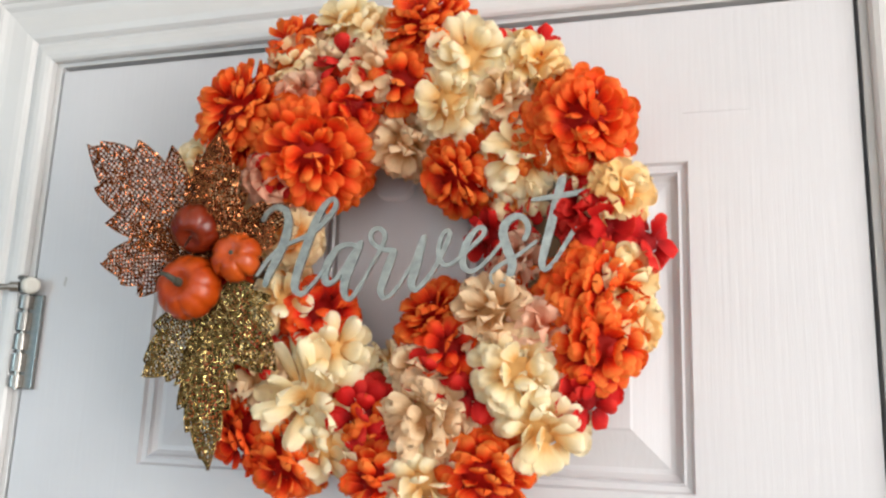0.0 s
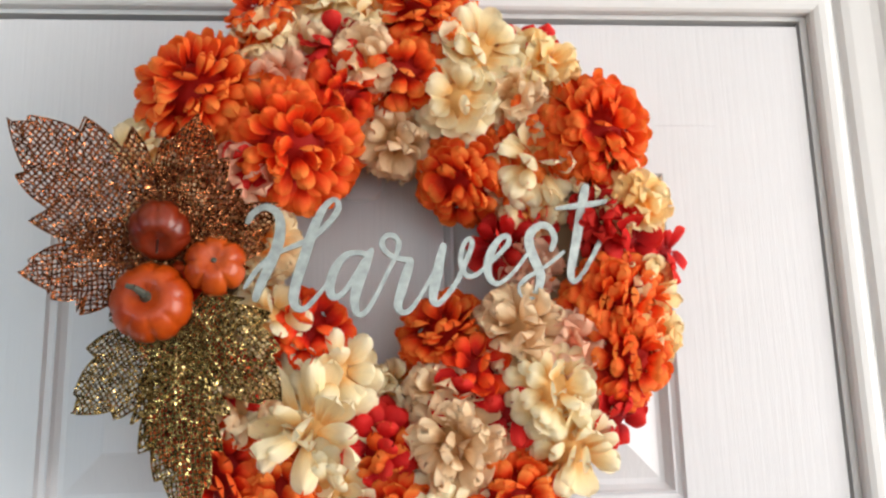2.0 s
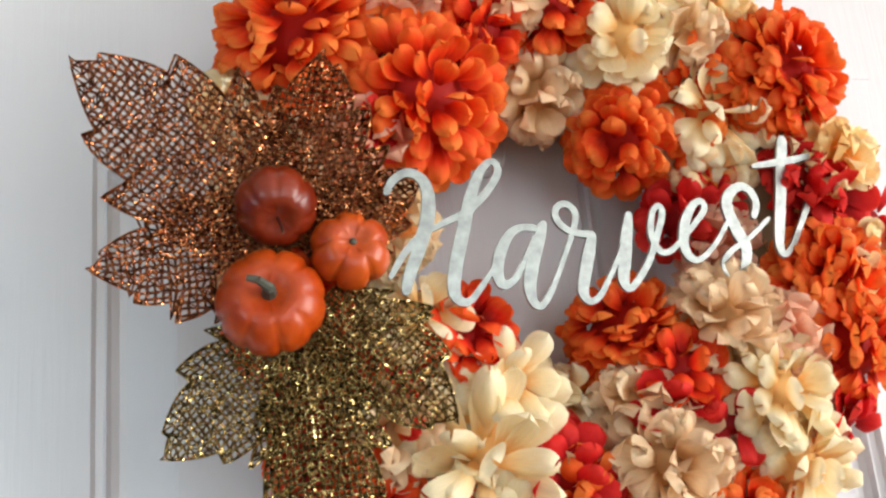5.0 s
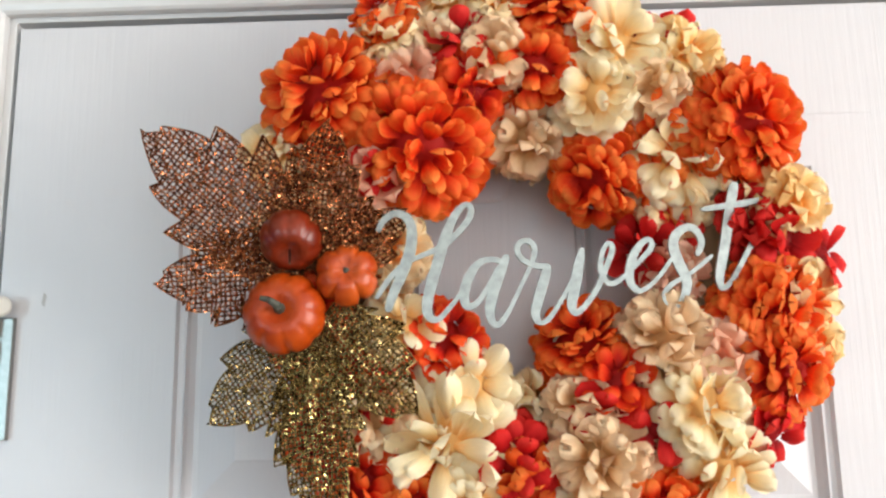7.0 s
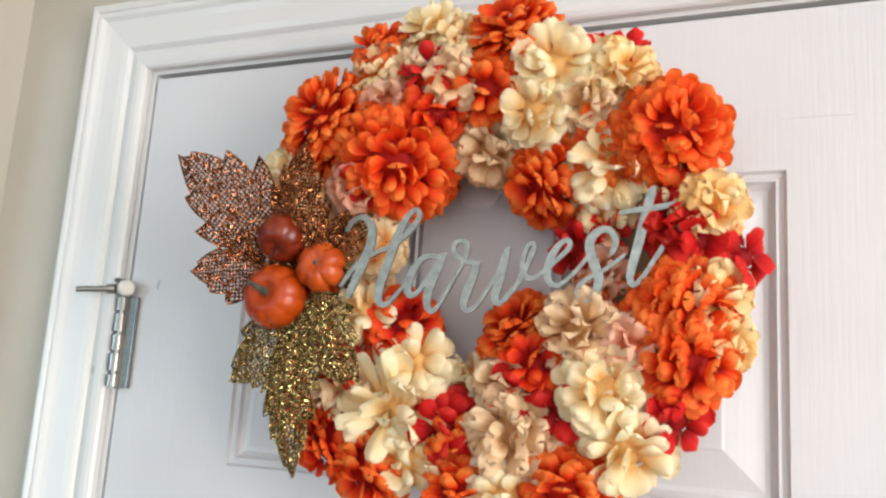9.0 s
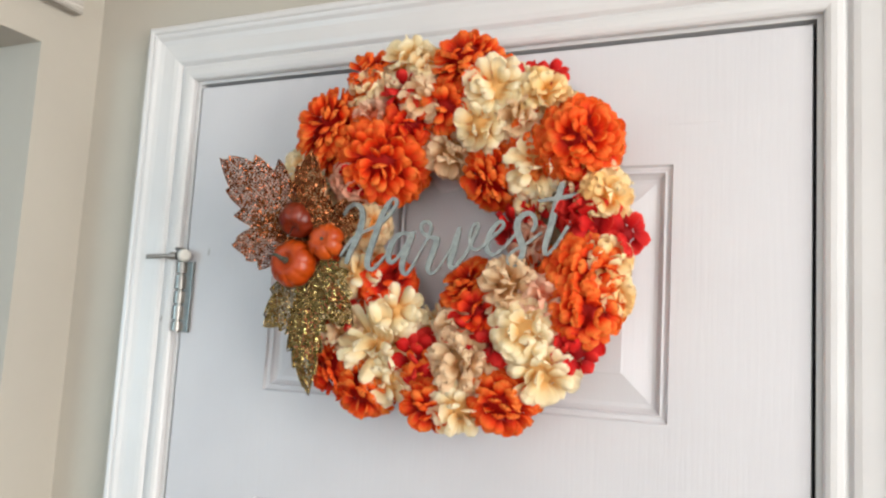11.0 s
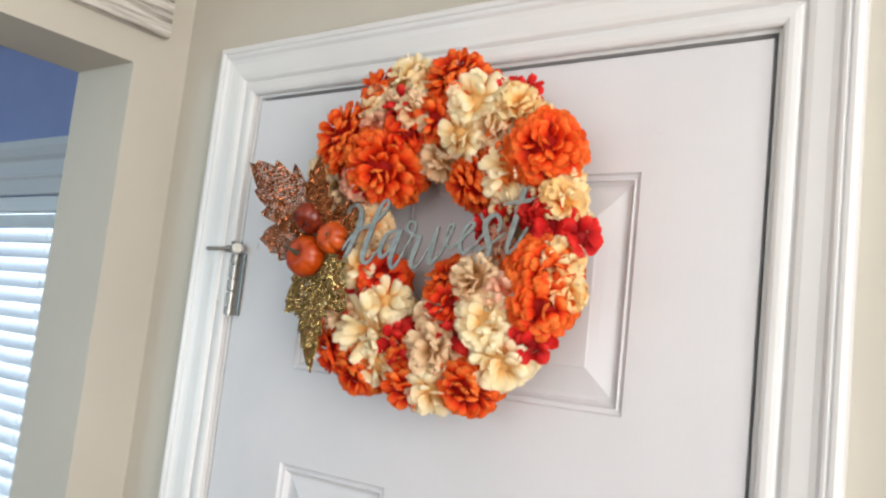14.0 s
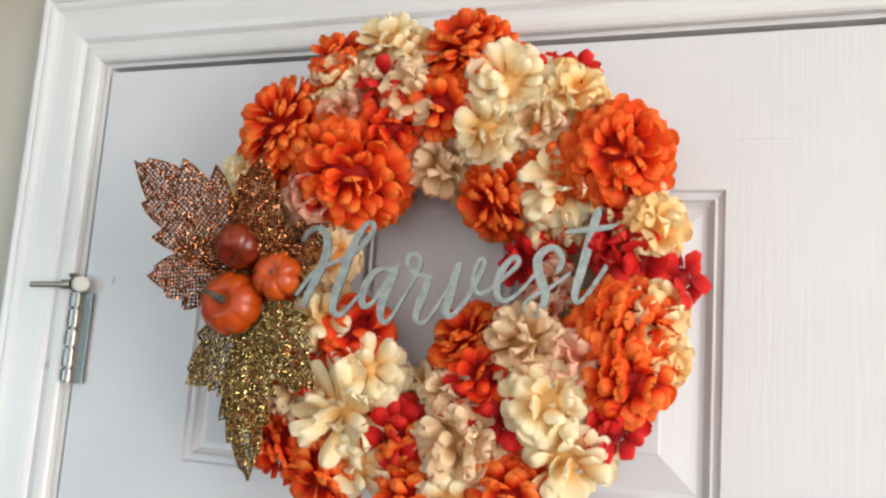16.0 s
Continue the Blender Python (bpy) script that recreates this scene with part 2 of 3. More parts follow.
structure("wall_north", [((LEFT, 0, 0), (-0.03, 0.12, CEIL)), ((DOOR_W + 0.03, 0, 0), (RIGHT, 0.12, CEIL)), ((-0.03, 0, DOOR_H + 0.03), (DOOR_W + 0.03, 0.12, CEIL))],
          M_WALL, "smooth cream painted wall round a white door", "wall")
OPEN_Y0, OPEN_Y1, OPEN_Z, WEST_T = -1.25, -0.098, 2.083, 0.16
structure("wall_west", [((LEFT - WEST_T, OPEN_Y1, 0), (LEFT, 0.5, CEIL)), ((LEFT - WEST_T, OPEN_Y0, OPEN_Z), (LEFT, OPEN_Y1, CEIL)), ((LEFT - WEST_T, BACK, 0), (LEFT, OPEN_Y0, CEIL))],
          M_WALL, "cream painted wall with a square cased opening", "wall")
structure("wall_east", [((RIGHT, BACK, 0), (RIGHT + 0.12, -2.10, CEIL)), ((RIGHT, -0.50, 0), (RIGHT + 0.12, 0.12, CEIL)),
                        ((RIGHT, -2.10, 0), (RIGHT + 0.12, -0.50, 0.85)), ((RIGHT, -2.10, 2.45), (RIGHT + 0.12, -0.50, CEIL))], M_WALL, "cream painted wall with a window opening", "wall")
structure("wall_south", [((LEFT, BACK - 0.12, 0), (0.16, BACK, CEIL)), ((2.4, BACK - 0.12, 0), (RIGHT + 0.12, BACK, CEIL)), ((0.16, BACK - 0.12, 0), (2.4, BACK, 0.7)), ((0.16, BACK - 0.12, 2.54), (2.4, BACK, CEIL))],
          M_WALL, "cream painted wall with a wide window opening", "wall")
structure("floor", [((-3.6, BACK - 0.2, -0.1), (RIGHT + 0.2, 0.6, 0))], M_FLOOR, "brown oak floor", "floor")
structure("ceiling", [((-3.6, BACK - 0.2, CEIL), (RIGHT + 0.2, 0.6, CEIL + 0.1))], M_CEILING, "plain white ceiling", "ceiling")
# the blue room seen through the opening
BLUE_Y = 0.36
WX0, WX1, WZ0, WZ1 = -1.72, -0.78, 0.85, 1.985
structure("wall_blue_room", [((-3.5, BLUE_Y, 0), (WX0, BLUE_Y + 0.14, CEIL)), ((WX1, BLUE_Y, 0), (LEFT - WEST_T, BLUE_Y + 0.14, CEIL)),
                             ((WX0, BLUE_Y, 0), (WX1, BLUE_Y + 0.14, WZ0)), ((WX0, BLUE_Y, WZ1), (WX1, BLUE_Y + 0.14, CEIL))], M_BLUE, "blue painted wall with a window", "wall")
structure("wall_blue_room_far", [((-3.6, BACK, 0), (-3.5, 0.5, CEIL))], M_BLUE, "blue painted wall", "wall")
# unseen wall; its opening is made up for the fill lamp
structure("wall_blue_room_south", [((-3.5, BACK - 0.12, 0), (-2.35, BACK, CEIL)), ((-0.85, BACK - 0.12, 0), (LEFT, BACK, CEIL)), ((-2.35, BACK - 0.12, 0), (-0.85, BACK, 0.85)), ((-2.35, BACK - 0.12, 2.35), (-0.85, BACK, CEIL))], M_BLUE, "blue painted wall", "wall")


def profile_bar(bm, profile, a, b, out, up, mitre_a=0.0, mitre_b=0.0):
    """A moulding from a to b. profile: steps of (distance along out, height along up); the ends are cut at mitres."""
    a, b, out, up = Vector(a), Vector(b), Vector(out), Vector(up)
    along = (b - a).normalized()
    rings = []
    for end, cut in ((a, -mitre_a), (b, mitre_b)):
        rings.append([bm.verts.new(end + out * d + up * h + along * (d * cut)) for d, h in profile])
    n = len(profile)
    for k in range(n):
        bm.faces.new((rings[0][k], rings[0][(k + 1) % n], rings[1][(k + 1) % n], rings[1][k]))
    bm.faces.new(rings[0])
    bm.faces.new(rings[1][::-1])
    bmesh.ops.recalc_face_normals(bm, faces=bm.faces)
    return bm


CASING = ((0, 0.0), (0, 0.007), (0.002, 0.0095), (0.006, 0.0112), (0.011, 0.0115), (0.016, 0.0105), (0.0185, 0.0082), (0.020, 0.0080), (0.0215, 0.0105), (0.024, 0.0128),
          (0.030, 0.0145), (0.038, 0.0154), (0.046, 0.0165), (0.052, 0.0185), (0.056, 0.0215), (0.059, 0.0224), (0.0602, 0.0200), (0.0615, 0.0200), (0.063, 0.0226),
          (0.067, 0.0234), (0.070, 0.0222), (0.072, 0.019), (0.072, 0.0))
CASING = tuple((d * 1.07, h) for d, h in CASING)
REVEAL = 0.010
casing = thing("door_casing", (DOOR_W / 2, 0, 0), "white painted moulded door casing with mitred corners", "door trim", kind="structure")
for name, a, b, out, ma, mb in (
        ("side_casing", (-REVEAL, 0, 0), (-REVEAL, 0, DOOR_H + REVEAL), (-1, 0, 0), 0, 1),
        ("side_casing", (DOOR_W + REVEAL, 0, 0), (DOOR_W + REVEAL, 0, DOOR_H + REVEAL), (1, 0, 0), 0, 1),
        ("head_casing", (-REVEAL, 0, DOOR_H + REVEAL), (DOOR_W + REVEAL, 0, DOOR_H + REVEAL), (0, 0, 1), 1, 1)):
    ob = part(name, profile_bar(bmesh.new(), CASING, a, b, out, (0, -1, 0), ma, mb), M_TRIM, casing)
    ob.matrix_parent_inverse = Matrix.Translation((-DOOR_W / 2, 0, 0))

G = 0.004
jamb = thing("door_jamb", (DOOR_W / 2, 0, 0), "white painted door jamb with a dark gap round the door", "door frame", kind="structure")
for name, lo, hi, mat in (("jamb_side", (-0.03, 0.001, 0), (-0.0045, 0.12, DOOR_H + 0.03), M_TRIM), ("jamb_side", (DOOR_W + G, 0.001, 0), (DOOR_W + 0.03, 0.12, DOOR_H + 0.03), M_TRIM),
                          ("jamb_head", (-0.0045, 0.001, DOOR_H + 0.006), (DOOR_W + G, 0.12, DOOR_H + 0.03), M_TRIM),
                          ("stop_strip", (-0.0045, 0.040, 0), (0.012, 0.06, DOOR_H), M_GAP), ("stop_strip", (DOOR_W - 0.012, 0.040, 0), (DOOR_W + G, 0.06, DOOR_H), M_GAP),
                          ("stop_strip", (0.012, 0.040, DOOR_H - 0.012), (DOOR_W - 0.012, 0.06, DOOR_H + 0.006), M_GAP)):
    ob = boxed(name, lo, hi, mat, jamb)
    ob.matrix_parent_inverse = Matrix.Translation((-DOOR_W / 2, 0, 0))
structure("wall_behind_door", [((-0.1, 0.3, 0), (0.9, 0.34, 2.2))], M_WALL, "plain wall behind the closed door", "wall")

# ---- the six-panel door ----
PANEL_X = ((0.139, 0.326), (0.446, 0.630))
PANEL_Z = ((0.24, 0.72), (0.86, 1.506), (1.634, 1.897))
door = tagged(thing("door_1", (0, 0, 0), "closed white six-panel door with moulded wood grain", "door"), kind="structure")
xs = [0.0, PANEL_X[0][0], PANEL_X[0][1], PANEL_X[1][0], PANEL_X[1][1], DOOR_W]
zs = [0.008] + [z for pair in PANEL_Z for z in pair] + [DOOR_H]
bm = bmesh.new()
for i in range(5):
    for j in range(7):
        if not (i % 2 == 1 and j % 2 == 1):
            bm.faces.new([bm.verts.new((x, 0, z)) for x, z in ((xs[i], zs[j]), (xs[i + 1], zs[j]), (xs[i + 1], zs[j + 1]), (xs[i], zs[j + 1]))])
back = [bm.verts.new((x, 0.035, z)) for x, z in ((0, 0.008), (DOOR_W, 0.008), (DOOR_W, DOOR_H), (0, DOOR_H))]
front = [bm.verts.new((v.co.x, 0, v.co.z)) for v in back]
bm.faces.new(back[::-1])
for k in range(4):
    bm.faces.new((front[k], back[k], back[(k + 1) % 4], front[(k + 1) % 4]))
bmesh.ops.remove_doubles(bm, verts=bm.verts, dist=0.0002)
part("door_leaf", bm, M_DOOR, door)
STEPS = ((0, 0), (0.002, 0.0035), (0.006, 0.0045), (0.008, 0.003), (0.010, 0.0065), (0.014, 0.0095), (0.018, 0.0095), (0.046, 0.0025), (0.048, 0.0017))


def door_panel(x0, x1, z0, z1):
    bm = bmesh.new()
    rings = [[bm.verts.new(c) for c in ((x0 + d, y, z0 + d), (x1 - d, y, z0 + d), (x1 - d, y, z1 - d), (x0 + d, y, z1 - d))] for d, y in STEPS]
    for a, b in zip(rings, rings[1:]):
        for k in range(4):
            bm.faces.new((a[k], a[(k + 1) % 4], b[(k + 1) % 4], b[k]))
    bm.faces.new(rings[-1])
    return bm


for pz in PANEL_Z:
    for px in PANEL_X:
        part("door_panel", door_panel(*px, *pz), M_DOOR, door)

# ---- the wreath ----
WX, WY, WZ = 0.405, -0.046, 1.826
RING, TUBE = 0.133, 0.030
wreath = thing("wreath", (WX, -0.001, WZ), "round autumn wreath of orange, cream and red cloth flowers", "wreath")


PETAL_ROWS, PETAL_COLS = (0, 0.24, 0.46, 0.66, 0.82, 0.92, 0.975, 1.0), 6


def petal_form(half, cup, curl, ruffle=0.0, point=0.0, spoon=0.0, seed=0):
    """A cloth petal of length 1 along y: narrow at the root, broad and rounded (or pointed) at the tip, cupped across and curled along."""
    rnd = random.Random(seed)
    ph = [rnd.uniform(0, 6.3) for _ in range(4)]
    verts, uvs, faces = [], [], []
    for u in PETAL_ROWS:
        if u < 0.66:
            w = 0.30 + 0.70 * math.sin(u / 0.66 * math.pi / 2) ** 1.2
        else:
            k = (u - 0.66) / 0.34
            w = max((1 - k ** 2.6) ** 0.5 * (1 - point) + (1 - k) * point, 0.10)
        for j in range(PETAL_COLS + 1):
            v = j / PETAL_COLS * 2 - 1
            z = cup * (v * v - 0.3) * (0.3 + u) + curl * u * u + spoon * max(0.0, u - 0.55) ** 2 * 5
            z += ruffle * u * (math.sin(3.3 * v + ph[0] + 2 * u) + 0.8 * math.sin(6.1 * v + ph[1]) * abs(v) + 0.5 * math.sin(7 * u + ph[2]))
            y = u * (1 - 0.03 * v * v * u) + ruffle * 0.5 * u * math.sin(5 * v + ph[3])
            verts.append((half * w * v, y, z))
            uvs.append((v, u))
    step = PETAL_COLS + 1
    for i in range(len(PETAL_ROWS) - 1):
        for j in range(PETAL_COLS):
            a = i * step + j
            faces.append((a, a + 1, a + step + 1, a + step))
    return verts, faces, uvs


def petal_mesh(name, mat, verts, faces, uvs):
    me = bpy.data.meshes.new(name)
    me.from_pydata(verts, [], faces)
    layer = me.uv_layers.new(name="along")
    for loop in me.loops:
        layer.data[loop.index].uv = uvs[loop.vertex_index]
    me.materials.append(mat)
    me.shade_smooth()
    return me


SHAPES = {  # each petal: breadth, cupping, waviness, pointedness, turned-in tip
    "mum": [dict(half=1, cup=-0.14, spoon=-0.10), dict(half=1.08, cup=0.14, spoon=0.10), dict(half=0.92, cup=-0.10, point=0.15), dict(half=1.0, cup=-0.20, spoon=-0.16)],
    "peony": [dict(half=1, cup=-0.16, spoon=-0.12), dict(half=1.12, cup=0.12, ruffle=0.03, spoon=0.08), dict(half=0.95, cup=-0.20, spoon=-0.06)],
    "lily": [dict(half=0.94, cup=-0.20, spoon=-0.10), dict(half=1.06, cup=0.10, spoon=0.08), dict(half=1.0, cup=-0.16, point=0.06)],
    "ruffled": [dict(half=1, cup=0.10, ruffle=0.12), dict(half=0.95, cup=0.05, ruffle=0.17), dict(half=1.1, cup=-0.12, ruffle=0.10), dict(half=1.2, cup=0.2, ruffle=0.13)],
}
BENDS = (0.02, -0.02, -0.05, -0.10)
HALF = {"mum": 0.0069, "peony": 0.0080, "lily": 0.0088, "ruffled": 0.0092}
FORMS = {shape: [[petal_form(curl=bend, seed=n, **k) for n, k in enumerate(kinds)] for bend in BENDS] for shape, kinds in SHAPES.items()}
SHORTEST = {"mum": 0.015, "peony": 0.017, "lily": 0.022, "ruffled": 0.015}
PETALS = {}


def petals_of(shape, colour):
    if (shape, colour) not in PETALS:
        PETALS[shape, colour] = [[petal_mesh("petal", CLOTH[colour], *form) for form in forms] for forms in FORMS[shape]]
    return PETALS[shape, colour]


PLAN = {  # petals on a head of 4 cm radius, size of the core and length of the petals against the radius, outward lean in degrees
    "mum": (136, 0.70, 0.36, 34), "peony": (76, 0.58, 0.50, 36), "lily": (46, 0.42, 0.64, 32), "ruffled": (70, 0.48, 0.55, 16)}
LABELS = {"orange": "bright orange cloth chrysanthemum head", "red_orange": "red-orange cloth flower head", "crimson": "deep crimson cloth flower head",
          "cream": "cream white cloth flower head", "peach": "peach and cream cloth flower head", "yellow": "pale yellow cloth flower head",
          "beige": "ruffled beige cloth flower head", "blush": "blush pink cloth flower head"}
rand = random.Random(11)
HEADS = []


def bloom(shape, colour, dx, dz, radius, lift=0.0, lean=None):
    """A flower head on the wreath's tube, dx and dz centimetres from the wreath's middle, facing out of the tube there.
    With a lean given it sits low on the tube, and its petals are one mesh."""
    dx, dz, radius = dx * 0.01, dz * 0.01, radius * 0.0108
    far = math.hypot(dx, dz)
    out = Vector((dx / far, 0, dz / far))
    s = max(-0.9, min(0.9, (far - RING) / 0.085)) if lean is None else lean
    normal = (out * s + Vector((0, -1, 0)) * math.sqrt(1 - s * s)).normalized()
    if lean is None:
        normal = (normal + Vector((rand.uniform(-1, 1), 0, rand.uniform(-1, 1))) * 0.26).normalized()
    rise = TUBE + 0.004 + lift - 0.5 * max(0, radius - 0.03)
    if lean is None:
        root = out * far + Vector((0, WY - rise * math.sqrt(1 - s * s), 0)) - out * (s * radius * 0.35)
    else:
        root = out * RING + Vector((0, WY, 0)) + normal * rise
    HEADS.append((colour, dx, dz))
    n, inner, reach, lean_out = PLAN[shape]
    n = max(12, min(205, round(n * (radius / 0.04) ** 1.85)))
    core = bmesh.new()
    bmesh.ops.create_icosphere(core, subdivisions=2, radius=inner * radius * 0.86)
    head = part("flower_head", core, CLOTH[colour], wreath, LABELS[colour], True)
    head.matrix_basis = Matrix.Translation(root) @ normal.to_track_quat("Z", "Y").to_matrix().to_4x4()
    meshes = petals_of(shape, colour)
    turn = rand.uniform(0, 6.3)
    low_verts, low_faces, low_uvs = [], [], []
    for i in range(n):
        k = (i + 0.5) / n
        place = math.acos(1 - 1.2 * k) + radians(rand.uniform(-5, 5))
        tilt = radians(lean_out * min(1.0, 0.6 + 0.6 * place) + rand.uniform(-13, 13))
        round_ = turn + i * 2.39996 + rand.uniform(-0.3, 0.3)
        e, up = Vector((math.cos(round_), math.sin(round_), 0)), Vector((0, 0, 1))
        outward = e * math.sin(place) + up * math.cos(place)
        down = e * math.cos(place) - up * math.sin(place)
        stray = rand.uniform(-1, 1) * (0.4 + 1.1 * max(0.0, 1 - place / 0.7))
        aside = down * math.cos(stray) + outward.cross(down) * math.sin(stray)
        y = outward * math.cos(tilt) + aside * math.sin(tilt)
        z = outward * math.sin(tilt) - aside * math.cos(tilt)
        x = y.cross(z)
        seat = outward * inner * radius * 0.9
        length = max(radius * reach, SHORTEST[shape]) * rand.uniform(0.86, 1.14)
        loose = 1.9 if shape == "ruffled" else 1.0
        half = HALF[shape] * rand.uniform(0.86, 1.14) * min(1, 0.8 + 5 * radius)
        m = Matrix.Translation(seat) @ Matrix((x, y, z)).transposed().to_4x4() @ pose(0, 0, 0, loose * rand.uniform(-9, 9), loose * rand.uniform(-18, 18), loose * rand.uniform(-7, 7))
        m = m @ Matrix.Diagonal((half, length, max(length, 0.018), 1))
        bend = min(3, int(4 * place / radians(95)))
        kind = rand.randrange(len(meshes[bend]))
        if lean is None:
            ob = new("petal", meshes[bend][kind])
            ob.parent = head
            ob.matrix_basis = m
        else:
            verts, faces, uvs = FORMS[shape][bend][kind]
            low_faces += [tuple(a + len(low_verts) for a in f) for f in faces]
            low_verts += [m @ Vector(v) for v in verts]
            low_uvs += uvs
    if low_verts:
        ob = new("petals", petal_mesh("petals", CLOTH[colour], low_verts, low_faces, low_uvs))
        ob.parent = head
    return head


core = bmesh.new()
n_round, n_tube = 72, 14
grid = [[core.verts.new(((RING + TUBE * (1 + 0.06 * math.sin(9 * a)) * math.cos(b)) * math.cos(a), WY + 0.001 + TUBE * math.sin(b), (RING + TUBE * math.cos(b)) * math.sin(a)))
         for b in (2 * math.pi * j / n_tube for j in range(n_tube))] for a in (2 * math.pi * i / n_round for i in range(n_round))]
for i in range(n_round):
    for j in range(n_tube):
        core.faces.new((grid[i][j], grid[i][(j + 1) % n_tube], grid[(i + 1) % n_round][(j + 1) % n_tube], grid[(i + 1) % n_round][j]))
part("ring", core, M_TWIG, wreath, "brown twig ring under the flowers", True)

# clockwise from the upper left
bloom("mum", "orange", -14.2, 11.2, 5.3)
bloom("mum", "orange", -6.7, 6.8, 5.3, 0.004)
bloom("ruffled", "peach", -9.2, 15.0, 2.9)
bloom("ruffled", "beige", -6.2, 14.3, 2.5)
bloom("mum", "orange", -9.6, 17.2, 2.8)
bloom("ruffled", "blush", -7.8, 11.6, 2.5, 0.004)
bloom("peony", "crimson", -4.4, 14.0, 2.4, 0.004)
bloom("mum", "red_orange", -3.8, 10.7, 2.8)
bloom("peony", "cream", -4.7, 18.4, 3.4)
bloom("ruffled", "peach", -2.1, 17.0, 2.3, 0.004)
bloom("ruffled", "beige", -1.9, 13.0, 2.7, 0.008)
bloom("mum", "orange", 2.5, 17.0, 4.3)
bloom("mum", "orange", 0.9, 12.2, 3.1)
bloom("ruffled", "beige", 0.2, 7.4, 3.1, -0.020)
bloom("peony", "cream", 6.2, 13.7, 4.0, 0.004)
bloom("peony", "cream", 4.8, 9.9, 3.2, 0.006)
bloom("peony", "crimson", 9.6, 14.8, 1.1, -0.004)
bloom("peony", "crimson", 11.4, 15.0, 1.0, -0.006)
bloom("ruffled", "yellow", 11.4, 13.2, 2.8)
bloom("ruffled", "beige", 8.8, 10.7, 2.5, 0.004)
bloom("mum", "orange", 15.2, 8.4, 4.6)
bloom("mum", "orange", 9.8, 9.2, 2.2, -0.008)
bloom("mum", "orange", 4.7, 4.6, 3.8, -0.016)
bloom("peony", "cream", 10.2, 5.9, 4.5, -0.016)
bloom("peony", "peach", 10.2, 2.2, 2.8, -0.022)
bloom("peony", "peach", 14.4, 3.4, 2.4, -0.022)
bloom("ruffled", "yellow", 18.0, 2.4, 2.8)
bloom("peony", "crimson", 17.0, 0.0, 2.6, -0.006)
bloom("peony", "crimson", 14.6, 0.4, 1.8, -0.034)
bloom("peony", "crimson", 19.8, -1.2, 1.7)
bloom("peony", "crimson", 7.6, -0.2, 2.3, -0.020)
bloom("ruffled", "blush", 9.6, -1.8, 2.5, -0.018)
bloom("mum", "orange", 11.8, -4.8, 3.0, -0.030)
bloom("mum", "orange", 16.2, -4.9, 4.1, -0.006)
bloom("mum", "orange", 16.4, -8.8, 3.9)
bloom("ruffled", "yellow", 18.4, -3.8, 2.5)
bloom("ruffled", "yellow", 18.6, -7.2, 2.5, -0.004)
bloom("mum", "orange", 3.6, -6.6, 4.0, -0.016)
bloom("mum", "red_orange", 5.2, -9.2, 2.5)
bloom("ruffled", "beige", 8.2, -6.5, 3.3, 0.004)
bloom("ruffled", "blush", 12.0, -7.8, 2.7)
bloom("peony", "cream", 10.4, -11.0, 3.7, 0.006)
bloom("peony", "cream", 12.0, -14.8, 4.0)
bloom("peony", "crimson", 15.4, -12.6, 2.4)
bloom("peony", "crimson", 7.6, -12.2, 1.7, 0.006)
bloom("ruffled", "beige", 2.8, -10.6, 2.4)
bloom("peony", "crimson", 4.4, -11.0, 1.9, 0.006)
bloom("ruffled", "beige", 4.0, -14.2, 3.9, 0.002)
bloom("mum", "orange", 8.2, -18.4, 3.8)
bloom("peony", "cream", 3.3, -19.0, 3.4)
bloom("mum", "orange", 0.0, -19.0, 2.9)
bloom("peony", "crimson", -1.2, -14.2, 2.9, -0.002)
bloom("lily", "cream", -5.6, -12.8, 5.0, 0.004)
bloom("lily", "cream", -3.9, -9.0, 3.0, 0.004)
bloom("peony", "cream", -4.6, -16.8, 3.0)
bloom("mum", "orange", -8.0, -18.0, 3.6)
bloom("mum", "red_orange", -11.6, -16.2, 3.6)
bloom("ruffled", "beige", -10.6, -11.4, 3.1)
bloom("peony", "crimson", -10.4, -9.8, 1.8, 0.004)
bloom("mum", "red_orange", -13.6, -12.8, 3.2)
bloom("mum", "red_orange", -5.9, -6.3, 3.5, -0.008)
bloom("peony", "cream", -8.2, -5.6, 2.2, 0.010)
bloom("ruffled", "peach", -8.7, 0.0, 2.8, -0.012)
bloom("ruffled", "blush", -10.0, 4.6, 2.9, -0.002)
bloom("peony", "crimson", -9.6, 5.2, 1.4, 0.008)
bloom("ruffled", "cream", -18.0, 7.0, 2.4)
bloom("ruffled", "beige", -13.5, 0.5, 2.8, -0.020)
bloom("mum", "red_orange", -14.5, -6.5, 2.6, -0.022)
# the flowers low on the tube repeat the colour that stands over them
named = list(HEADS)
for lean, step, size in ((0.97, 14, 3.2), (0.6, 24, 2.8), (-0.94, 24, 2.2)):
    for k in range(0, 360, step):
        a = radians(k + 4)
        at = RING + lean * 0.058
        dx, dz = at * math.cos(a), at * math.sin(a)
        colour = min(named, key=lambda h: (h[1] - dx) ** 2 + (h[2] - dz) ** 2)[0]
        bloom("mum" if "orange" in colour else "ruffled", colour, dx * 100, dz * 100, size, -0.004, lean)

